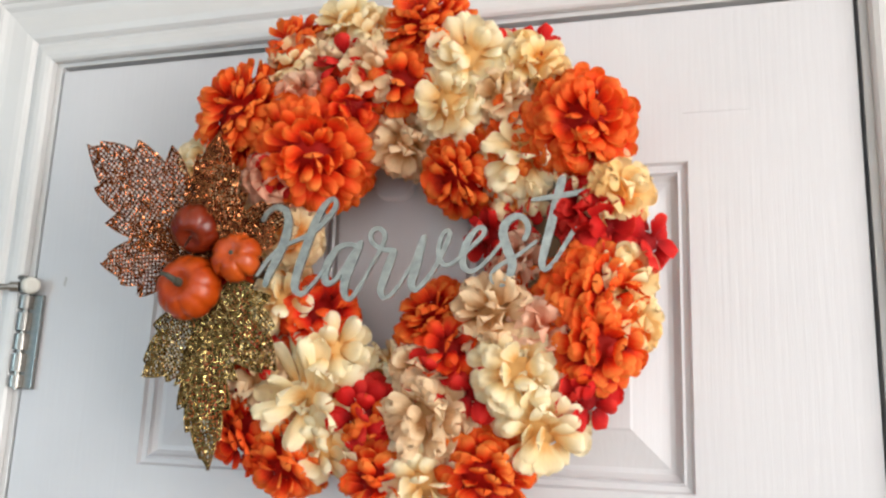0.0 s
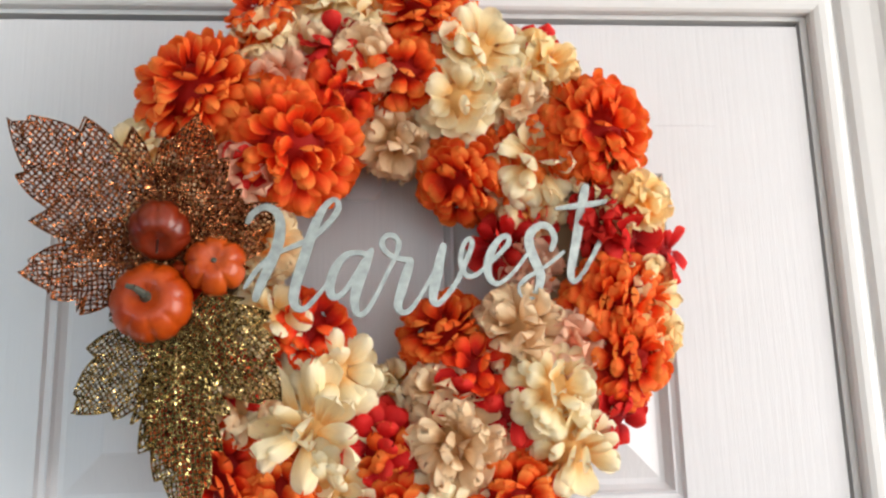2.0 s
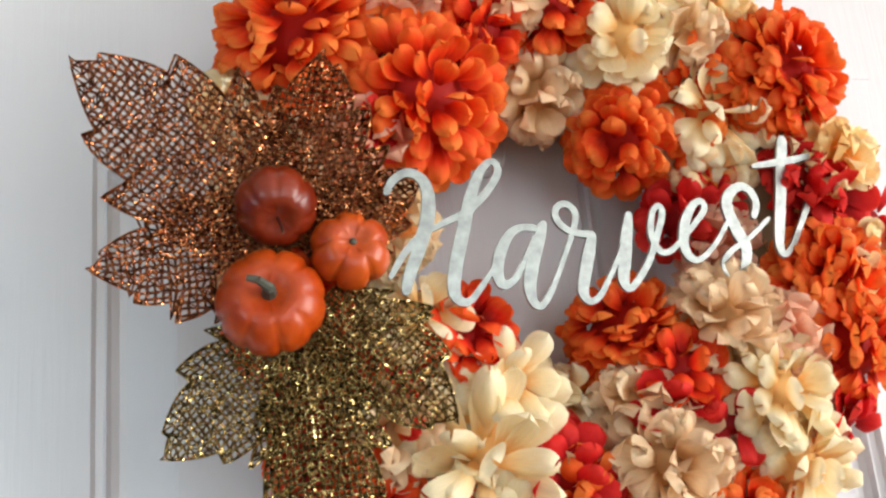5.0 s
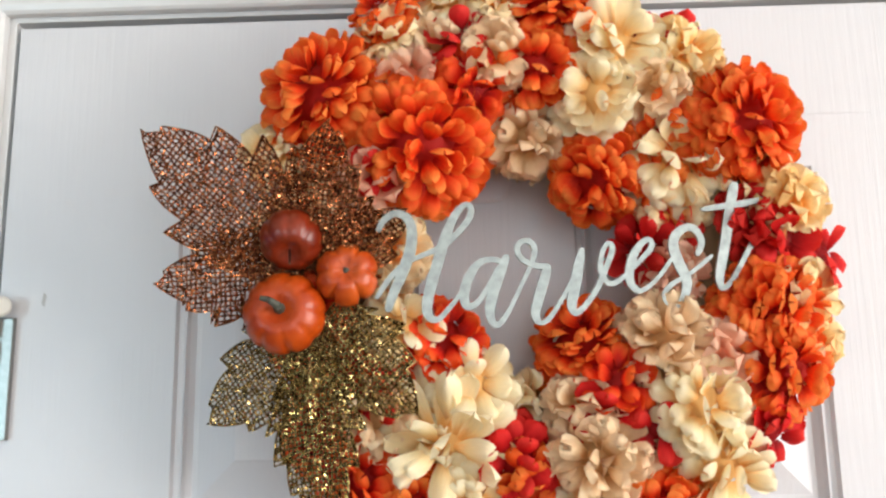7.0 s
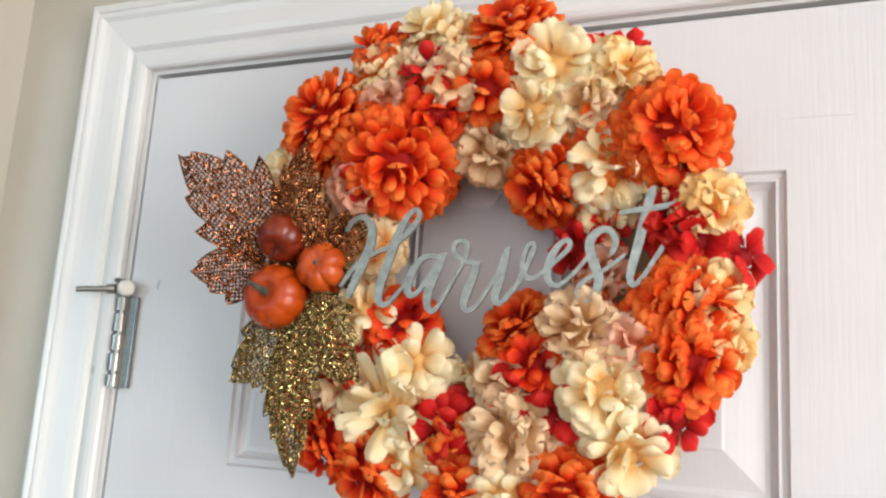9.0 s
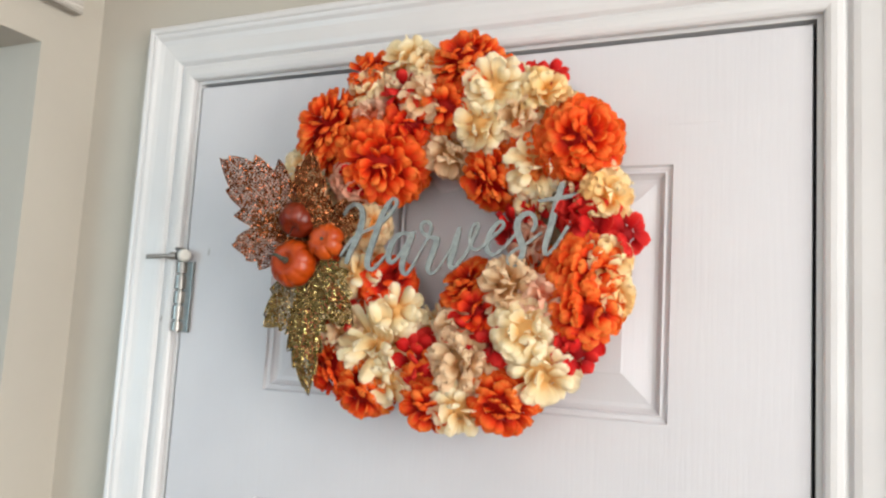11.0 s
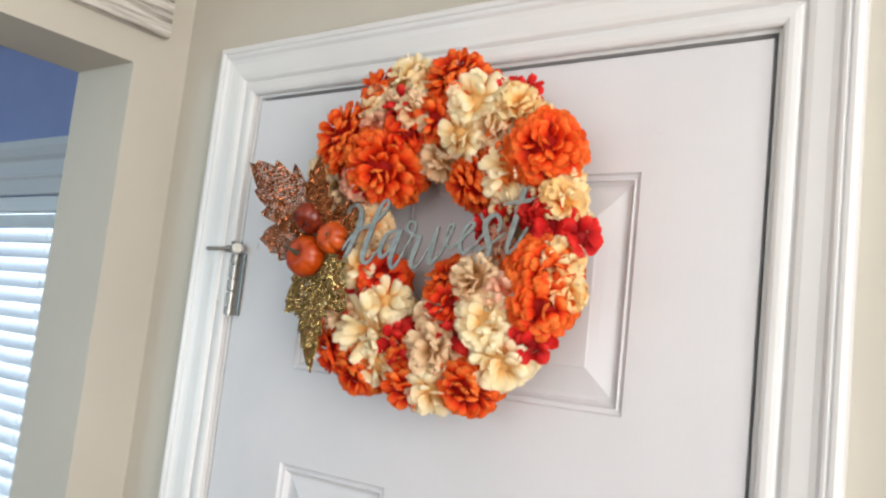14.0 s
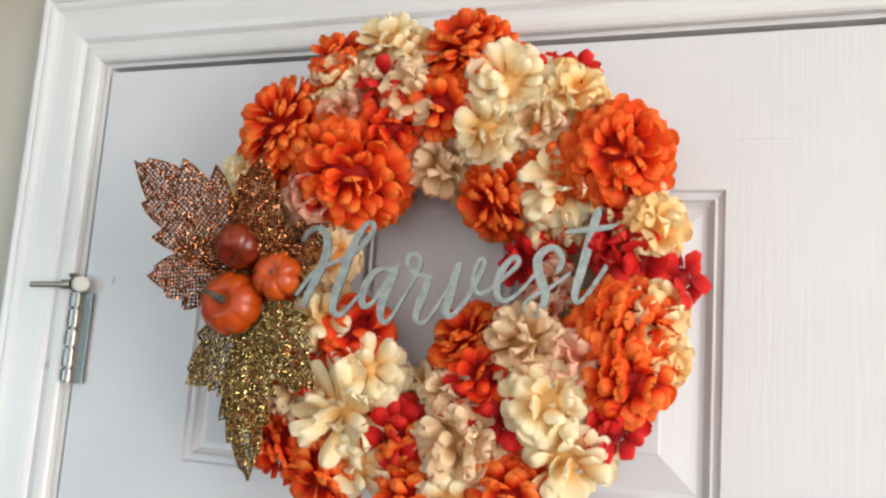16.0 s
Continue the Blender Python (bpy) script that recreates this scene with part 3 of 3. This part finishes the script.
# ---- the tin word on the wreath ----
LETTERS = {}
LETTERS["H"] = (((1, 44, 3.1), (5, 51, 3.5), (12, 55, 3.9), (19, 52, 4.7), (22, 44, 5.5), (21, 31, 6.2), (16, 16, 5.9), (10, 2, 5.1), (7, -8, 3.9)),
    ((0, 0, 2.3), (7, 11, 3.1), (16, 21, 2.7), (28, 27, 2.7), (41, 33, 3.5), (52, 43, 3.5), (59, 53, 3.5), (59, 59, 3.1), (55, 60, 3.1), (49, 53, 4.3), (43, 39, 5.5), (38, 22, 5.9), (33, 5, 5.9), (31, -7, 5.5), (33, -13, 4.3), (38, -14, 3.1), (44, -8, 2.7), (51, 1, 2.3), (58, 12, 2.3)),)
LETTERS["a"] = (((77, 23, 3.1), (70, 24, 3.1), (63, 21, 3.9), (57, 12, 5.1), (54, 1, 5.1), (56, -6, 4.3), (62, -4, 3.1), (69, 6, 2.7), (76, 19, 2.7)),
    ((81, 26, 3.5), (78, 18, 5.1), (73, 5, 5.9), (70, -7, 5.5), (71, -16, 3.9), (75, -18, 3.1), (80, -12, 2.7), (86, -1, 2.3), (93, 14, 2.3)),)
LETTERS["r"] = (((91, 9, 2.3), (97, 22, 2.7), (99, 31, 3.1), (95, 36, 3.1), (90, 35, 3.1), (88, 30, 3.1), (91, 24, 3.1), (98, 20, 3.1), (107, 19, 3.5)),
    ((107, 19, 3.9), (104, 10, 5.5), (100, -3, 5.5), (98, -12, 4.7), (101, -17, 3.1), (107, -14, 2.7), (115, -2, 2.3), (124, 14, 2.3)),)
LETTERS["v"] = (((129, 30, 3.5), (126, 18, 5.5), (123, 4, 5.9), (121, -6, 5.1), (123, -11, 3.5), (128, -8, 3.1), (137, 4, 3.1), (144, 19, 3.1), (148, 30, 3.1), (146, 34, 2.7), (142, 29, 2.7), (140, 18, 3.1), (143, 9, 3.1), (149, 8, 2.7), (158, 15, 2.3)),)
LETTERS["e"] = (((156, 13, 2.3), (166, 23, 2.7), (173, 31, 3.1), (172, 36, 3.1), (167, 34, 3.5), (161, 25, 4.7), (158, 13, 4.7), (160, 5, 3.9), (166, 3, 2.7), (176, 11, 2.3), (186, 24, 2.3)),)
LETTERS["s"] = (((202, 26, 3.1), (205, 34, 3.5), (202, 42, 3.9), (196, 44, 4.3), (189, 39, 5.1), (187, 31, 5.5), (190, 20, 5.9), (194, 9, 5.5), (192, -1, 4.3), (187, -7, 3.1), (181, -5, 3.1), (180, 1, 3.1), (185, 7, 2.7), (197, 14, 2.3), (211, 25, 2.3)),)
LETTERS["t"] = (((229, 73, 5.1), (225, 56, 5.5), (221, 37, 5.5), (217, 20, 5.1), (215, 9, 4.3), (217, 4, 3.1), (223, 9, 2.7), (231, 22, 2.7), (239, 36, 3.1)),
    ((207, 56, 2.3), (221, 58, 3.5), (235, 60, 3.5), (252, 64, 2.0)),)
sign = thing("word_sign", (0.306, -0.1065, 1.788), "galvanised tin script word reading Harvest, laid across the wreath", "sign")
sign.rotation_euler = (0, 0, math.atan(0.067))


def stroke(bm, points, level):
    """A flat, swelling pen stroke cut from thin tin: points are x, z and width in millimetres."""
    n = len(points)
    path = []
    for i in range(n - 1):
        p = [Vector(points[max(0, min(n - 1, i + k))]) for k in (-1, 0, 1, 2)]
        for s in range(6):
            u = s / 6
            path.append(0.5 * (2 * p[1] + (p[2] - p[0]) * u + (2 * p[0] - 5 * p[1] + 4 * p[2] - p[3]) * u * u + (3 * p[1] - p[0] - 3 * p[2] + p[3]) * u ** 3))
    path.append(Vector(points[-1]))
    rings = []
    for i, c in enumerate(path):
        d = path[min(i + 1, len(path) - 1)] - path[max(i - 1, 0)]
        d = Vector((d.x, d.y, 0)).normalized()
        side, w = Vector((-d.y, d.x, 0)), max(c.z * 1.18, 2.2) / 2
        y = -level - 0.0003 * i / len(path)
        end = d * w * (0.5 if i == len(path) - 1 else -0.5 if i == 0 else 0)
        ring = []
        for k, back in ((1, 0), (1, 1), (-1, 1), (-1, 0)):
            q = c + side * w * k * (0.55 if i in (0, len(path) - 1) else 1) + end
            ring.append(bm.verts.new((q.x * 0.00103, y + 0.0022 * back, q.y * 0.001)))
        rings.append(ring)
    for a, b in zip(rings, rings[1:]):
        for k in range(4):
            bm.faces.new((a[k], a[(k + 1) % 4], b[(k + 1) % 4], b[k]))
    bm.faces.new(rings[0])
    bm.faces.new(rings[-1][::-1])


for n, (char, strokes) in enumerate(LETTERS.items()):
    bm = bmesh.new()
    for k, points in enumerate(strokes):
        stroke(bm, points, 0.0004 * k + 0.0002 * (n % 2))
    bmesh.ops.recalc_face_normals(bm, faces=bm.faces)
    part("letter", bm, M_TIN, sign)


# ---- glitter leaves ----
def lobe(parent, mat, base, tip, width, bow, teeth=5, seed=0, narrow=0.5):
    """One lobe of a leaf: a coarse glittered net with a toothed edge, bowed forward, with a rib down its middle."""
    rnd = random.Random(seed)
    base, tip = Vector(base), Vector(tip)
    along = (tip - base).normalized()
    across = along.cross(Vector((-0.28, -0.96, 0))).normalized()
    face = across.cross(along)
    if face.y > 0:
        face = -face
    length = (tip - base).length
    cell = 0.0031
    nu, nv = max(14, round(length / cell)), math.ceil(width * 0.5 / cell)

    def reach(u, side):
        shape = (narrow + (1 - narrow) * math.sin(min(1, u / 0.5) * math.pi / 2)) * (1 - max(0, (u - 0.45) / 0.55) ** 1.5)
        tooth = (u * teeth + (0.35 if side > 0 else 0)) % 1
        return width / 2 * shape * (1 - 0.34 * (1 - tooth) * min(1, 3 * (1 - u))), tooth

    def at(u, v, lift=0.0):
        w, tooth = reach(u, v)
        sweep = 0.12 * abs(v) ** 3 * width * tooth ** 2 * (1 - 0.6 * u)
        return base + along * (u * length + sweep) + across * v * w + face * (bow * math.sin(u * math.pi) - 0.12 * abs(v) * w + lift)

    bm = bmesh.new()
    grid = []
    for i in range(nu + 1):
        row = []
        for j in range(-nv, nv + 1):
            u = min(0.999, i / nu)
            w = max(0.0004, reach(u, j)[0])
            v = (j + (rnd.uniform(-0.2, 0.2) if abs(j) < nv else 0)) * cell / w
            clear = abs(v) < 0.98
            row.append((bm.verts.new(at(max(0.0, min(0.999, u + (rnd.uniform(-0.2, 0.2) / nu if clear else 0))), max(-1.0, min(1.0, v)))), clear))
        grid.append(row)
    for i in range(nu):
        for j in range(2 * nv):
            q = (grid[i][j], grid[i][j + 1], grid[i + 1][j + 1], grid[i + 1][j])
            if not any(clear for _, clear in q):
                continue
            q = [vert for vert, _ in q]
            if rnd.random() < 0.3:
                bm.faces.new((q[0], q[1], q[2]))
                bm.faces.new((q[0], q[2], q[3]))
            else:
                bm.faces.new(q)
    bmesh.ops.delete(bm, geom=[v for v in bm.verts if not v.link_faces], context="VERTS")
    bmesh.ops.remove_doubles(bm, verts=bm.verts, dist=0.0003)
    ob = part("leaf_lobe", bm, mat, parent)
    wire = ob.modifiers.new("net", "WIREFRAME")
    wire.thickness, wire.use_even_offset, wire.use_replace = 0.0023, False, True
    rib = bmesh.new()
    for i in range(10):
        rod(rib, at(i / 10.5, 0, 0.0005), at((i + 1) / 10.5, 0, 0.0005), 0.0013 - 0.0001 * i, 0.0012 - 0.0001 * i, 6)
    for k in range(1, 5):
        for v in (-0.8, 0.8):
            rod(rib, at(0.16 * k, 0, 0.0005), at(min(0.95, 0.16 * k + 0.17), v, 0.0004), 0.0007, 0.0004, 5)
    for v in (-1, 1):
        pts = [at(k / 40, v) for k in range(40)] + [at(0.995, 0)]
        for a, b in zip(pts, pts[1:]):
            if (b - a).length > 1e-5:
                rod(rib, a, b, 0.0006, None, 5)
    part("vein", rib, mat, ob)
    return ob


copper = thing("glitter_leaf", (0, 0, 0), "copper glitter net maple leaf tucked behind small pumpkins", "leaf", "glitter leaves")
lobe(copper, M_COPPER, (0.262, -0.096, 1.812), (0.166, -0.141, 1.890), 0.098, 0.010, 5, 1)
lobe(copper, M_COPPER, (0.258, -0.100, 1.806), (0.166, -0.110, 1.800), 0.072, 0.006, 5, 2)
lobe(copper, M_COPPER, (0.264, -0.098, 1.808), (0.279, -0.133, 1.895), 0.084, 0.010, 5, 3)
lobe(copper, M_COPPER, (0.266, -0.094, 1.804), (0.324, -0.097, 1.846), 0.058, 0.006, 4, 4)
gold = thing("glitter_leaf", (0, 0, 0), "gold glitter net maple leaf hanging below small pumpkins", "leaf", "glitter leaves")
lobe(gold, M_GOLD, (0.270, -0.090, 1.768), (0.193, -0.078, 1.712), 0.076, 0.008, 4, 5)
lobe(gold, M_GOLD, (0.262, -0.092, 1.768), (0.276, -0.104, 1.642), 0.072, 0.010, 6, 6)
lobe(gold, M_GOLD, (0.270, -0.098, 1.778), (0.330, -0.114, 1.716), 0.074, 0.008, 4, 7)


# ---- small pumpkins ----
def pumpkin(label, at, axis, radius, flat, ribs, mat, stem, seed):
    ob = thing("pumpkin", at, label, "pumpkin", "small pumpkins")
    axis = Vector(axis).normalized()
    ob.matrix_basis = Matrix.Translation(at) @ axis.to_track_quat("Z", "Y").to_matrix().to_4x4()
    rnd = random.Random(seed)
    deep = [rnd.uniform(0.14, 0.22) if ribs < 7 else rnd.uniform(0.05, 0.11) for _ in range(ribs)]
    bm = bmesh.new()
    nu, nv = 72, 26
    rows = []
    for j in range(1, nv):
        p = math.pi * j / nv
        row = []
        for i in range(nu):
            a = 2 * math.pi * i / nu
            k = (a * ribs / (2 * math.pi)) % 1
            groove = deep[int(a * ribs / (2 * math.pi)) % ribs] * (abs(2 * k - 1) ** 4)
            r = radius * (1 - groove) * (math.sin(p) ** 0.8)
            z = radius * flat * (math.cos(p) - 0.32 * math.exp(-(math.sin(p) / 0.28) ** 2) * (1 if p < 1.5 else -1))
            row.append(bm.verts.new((r * math.cos(a), r * math.sin(a), z)))
        rows.append(row)
    for a, b in zip(rows, rows[1:]):
        for i in range(nu):
            bm.faces.new((a[i], b[i], b[(i + 1) % nu], a[(i + 1) % nu]))
    bm.faces.new(rows[0])
    bm.faces.new(rows[-1][::-1])
    bmesh.ops.recalc_face_normals(bm, faces=bm.faces)
    part("rind", bm, mat, ob, smooth=True)
    bm = bmesh.new()
    a, top = Vector((0, 0, radius * flat * 0.62)), radius * flat
    if stem == "bent":
        for b, r0, r1 in ((Vector((0.001, 0, top + 0.002)), 0.0042, 0.0026), (Vector((-0.004, 0.003, top + 0.006)), 0.0026, 0.0020), (Vector((-0.009, 0.004, top + 0.007)), 0.0020, 0.0016)):
            rod(bm, a, b, r0, r1, 8)
            a = b
        part("stem", bm, M_STEM, ob, "dark dried stem")
    elif stem == "wire":
        rod(bm, a, Vector((0.002, 0, top + 0.010)), 0.0009, 0.0007, 8)
        part("stem", bm, M_NICKEL, ob, "thin pale wire stem")
    else:
        bmesh.ops.create_icosphere(bm, subdivisions=2, radius=0.0022, matrix=Matrix.Translation((0, 0, radius * flat * 0.68)))
        part("blossom_end", bm, M_STEM, ob, "dark blossom end")
    return ob


pumpkin("orange lacquered mini pumpkin with a dark bent stem", (0.2475, -0.108, 1.779), (-0.02, -1, 0.12), 0.0264, 0.74, 9, M_PUMPKIN, "bent", 1)
pumpkin("light orange mini pumpkin with deep ribs", (0.2870, -0.107, 1.803), (0.10, -1, 0.15), 0.0205, 0.74, 6, M_PUMPKIN_PALE, "end", 2)
pumpkin("burgundy mini pumpkin with a thin wire stem", (0.2520, -0.112, 1.826), (0.05, -0.75, -0.75), 0.0205, 0.82, 8, M_PUMPKIN_DARK, "wire", 3)

# ---- on the door and its frame ----
hook = thing("adhesive_hook", (0.379, 0, 1.906), "white plastic adhesive hook holding the wreath on the door", "hook")
bm = bmesh.new()
outline = [Vector((0.0205 * math.copysign(abs(math.cos(a)) ** 0.6, math.cos(a)), 0, 0.0325 * math.copysign(abs(math.sin(a)) ** 0.6, math.sin(a)))) for a in (2 * math.pi * k / 40 for k in range(40))]
rings = [[bm.verts.new(p * s + Vector((0, y, 0))) for p in outline] for s, y in ((1.0, 0.0), (1.0, -0.0035), (0.93, -0.0055))]
for a, b in zip(rings, rings[1:]):
    for k in range(40):
        bm.faces.new((a[k], a[(k + 1) % 40], b[(k + 1) % 40], b[k]))
bm.faces.new(rings[-1])
bmesh.ops.recalc_face_normals(bm, faces=bm.faces)
part("base_plate", bm, M_PLASTIC, hook)
bm = bmesh.new()
for a, b in (((0, -0.004, 0.020), (0, -0.014, 0.014)), ((0, -0.014, 0.014), (0, -0.016, 0.026))):
    rod(bm, a, b, 0.004, 0.0034, 12)
part("hook_arm", bm, M_PLASTIC, hook)

hinge = thing("door_hinge", (-0.001, -0.008, 1.745), "satin nickel butt hinge with a pin door stop", "hinge")
for k, (z0, z1) in enumerate(((0.046, 0.030), (0.029, 0.009), (0.008, -0.010), (-0.011, -0.031), (-0.032, -0.046))):
    bm = rod(bmesh.new(), (0, 0, z1 + 0.0012), (0, 0, z0 - 0.0012), 0.0070, None, 24)
    part("knuckle", bm, M_NICKEL, hinge, smooth=False)
part("pin", rod(bmesh.new(), (0, 0, -0.047), (0, 0, 0.062), 0.0026, None, 16), M_NICKEL, hinge)
part("hinge_leaf", box(bmesh.new(), (0.001, 0.0020, -0.046), (0.0165, 0.0066, 0.046), 0.0008), M_NICKEL, hinge)
stop = part("door_stop", rod(bmesh.new(), (0, 0, 0.048), (0, 0, 0.060), 0.0085, None, 20), M_NICKEL, hinge, "nickel collar of the pin door stop")
part("stop_rod", rod(rod(bmesh.new(), (-0.006, -0.006, 0.053), (-0.013, -0.010, 0.0525), 0.0050, 0.0050, 14), (-0.011, -0.009, 0.0525), (-0.040, -0.024, 0.0500), 0.0029, 0.0029, 14), M_NICKEL, stop)
part("rubber_tip", rod(rod(bmesh.new(), (0.006, -0.006, 0.054), (0.013, -0.010, 0.0535), 0.0082, 0.0078, 18), (0.013, -0.010, 0.0535), (0.0145, -0.011, 0.0534), 0.0078, 0.0055, 18), M_RUBBER, stop, "white rubber bumper tip")
part("stop_arm", rod(bmesh.new(), (0.003, 0.000, 0.060), (-0.016, 0.001, 0.064), 0.0032, 0.0032, 12), M_NICKEL, stop)

for name, at, size, label in (("scuff_mark", (0.035, 0, 1.805), (0.0017, 0.0055), "small grey scuff on the white door"), ("scuff_mark", (-0.024, -0.0128, 1.715), (0.0014, 0.005), "small grey scuff on the white casing")):
    bm = bmesh.new()
    bmesh.ops.create_icosphere(bm, subdivisions=2, radius=1)
    for v in bm.verts:
        v.co = Vector((v.co.x * size[0], v.co.y * 0.0004, v.co.z * size[1])) + Vector((0.0006 * math.sin(v.co.z * 4), 0, 0))
    ob = tagged(link(name, bm, M_SCUFF), label, "scuff")
    ob.location = at
bm = bmesh.new()
for k in range(5):
    box(bm, (0.628 + 0.010 * k, -0.0005, 1.9385 + 0.0004 * (k % 2)), (0.6385 + 0.010 * k, 0.001, 1.9397 + 0.0004 * (k % 3)))
tagged(link("paint_ridge", bm, M_DOOR), "thin raised ridge in the white door paint", "paint flaw")

# ---- through the opening ----
plank = thing("plank_sign", (LEFT, -0.40, 2.137), "whitewashed wooden plank sign hung above the opening", "sign")
for k in range(4):
    ob = part("board", box(bmesh.new(), (0.002, -0.35, 0.062 * k), (0.019, 0.348, 0.062 * k + 0.060), 0.0015), M_PLANK, plank)
for y in (-0.25, 0.25):
    part("batten", box(bmesh.new(), (0.0, y - 0.02, 0.01), (0.0025, y + 0.02, 0.24)), M_PLANK, plank)

trim = thing("window_trim", ((WX0 + WX1) / 2, BLUE_Y, WZ1), "white painted window header with stacked mouldings", "window trim", kind="structure")
HEADER = ((0, 0), (0, 0.020), (0.040, 0.020), (0.046, 0.030), (0.056, 0.033), (0.060, 0.022), (0.092, 0.024), (0.102, 0.040), (0.122, 0.056), (0.142, 0.058), (0.142, 0))
half_w = (WX1 - WX0) / 2 + 0.09
part("head_moulding", profile_bar(bmesh.new(), HEADER, (-half_w, 0, 0), (half_w, 0, 0), (0, 0, 1), (0, -1, 0)), M_TRIM, trim)
for sx in (-1, 1):
    a = sx * (half_w - 0.09)
    part("side_board", box(bmesh.new(), (min(a, a + sx * 0.075), -0.018, WZ0 - WZ1 - 0.05), (max(a, a + sx * 0.075), 0, -0.001), 0.002), M_TRIM, trim)
part("sill_board", box(bmesh.new(), (-half_w, -0.05, WZ0 - WZ1 - 0.03), (half_w, 0, WZ0 - WZ1 - 0.002), 0.003), M_TRIM, trim)

blind = thing("window_blind", ((WX0 + WX1) / 2, BLUE_Y + 0.035, WZ1), "white slatted blind, half open, over a bright window", "blind")
bw = (WX1 - WX0) / 2 - 0.006
part("head_rail", box(bmesh.new(), (-bw, -0.028, -0.045), (bw, 0.028, -0.002), 0.003), M_BLIND, blind)
slat_mesh = None
for k in range(25):
    if slat_mesh is None:
        ob = part("slat", box(bmesh.new(), (-bw, -0.025, -0.0015), (bw, 0.025, 0.0015), 0.001), M_BLIND, blind)
        slat_mesh = ob.data
    else:
        ob = new("slat", slat_mesh)
        ob.parent = blind
    ob.matrix_basis = pose(0, 0, -0.068 - 0.043 * k, 58)
for x in (-bw * 0.7, 0, bw * 0.7):
    part("ladder_cord", rod(bmesh.new(), (x, -0.027, -0.05), (x, -0.027, -1.12), 0.001, None, 6), M_BLIND, blind)

for y, z in ((0.212, 0.034), (0.280, 0.050)):
    part("lettering_bar", box(bmesh.new(), (0.0185, y - 0.017, z), (0.0205, y + 0.017, z + 0.075), 0.0008), M_MUSTARD, plank, "mustard yellow painted bar")

curtain = tagged(new("curtain"), "dark brown curtain hanging beside the window", "curtain")
curtain.location = (-1.035, 0.28, 0.04)
bm = bmesh.new()
cols = [[bm.verts.new((0.0045 * k, 0.022 * math.sin(k * 0.62) * (1 - 0.25 * h) + d, 2.40 * h)) for h in (0, 0.25, 0.5, 0.75, 1.0)] for d in (0, 0.003) for k in range(96)]
for base in (0, 96):
    for k in range(95):
        for h in range(4):
            bm.faces.new((cols[base + k][h], cols[base + k + 1][h], cols[base + k + 1][h + 1], cols[base + k][h + 1]))
part("drape", bm, M_CURTAIN, curtain, smooth=True)
part("rod", rod(bmesh.new(), (-0.9, 0, 2.415), (0.45, 0, 2.415), 0.011, None, 14), M_STEM, curtain)
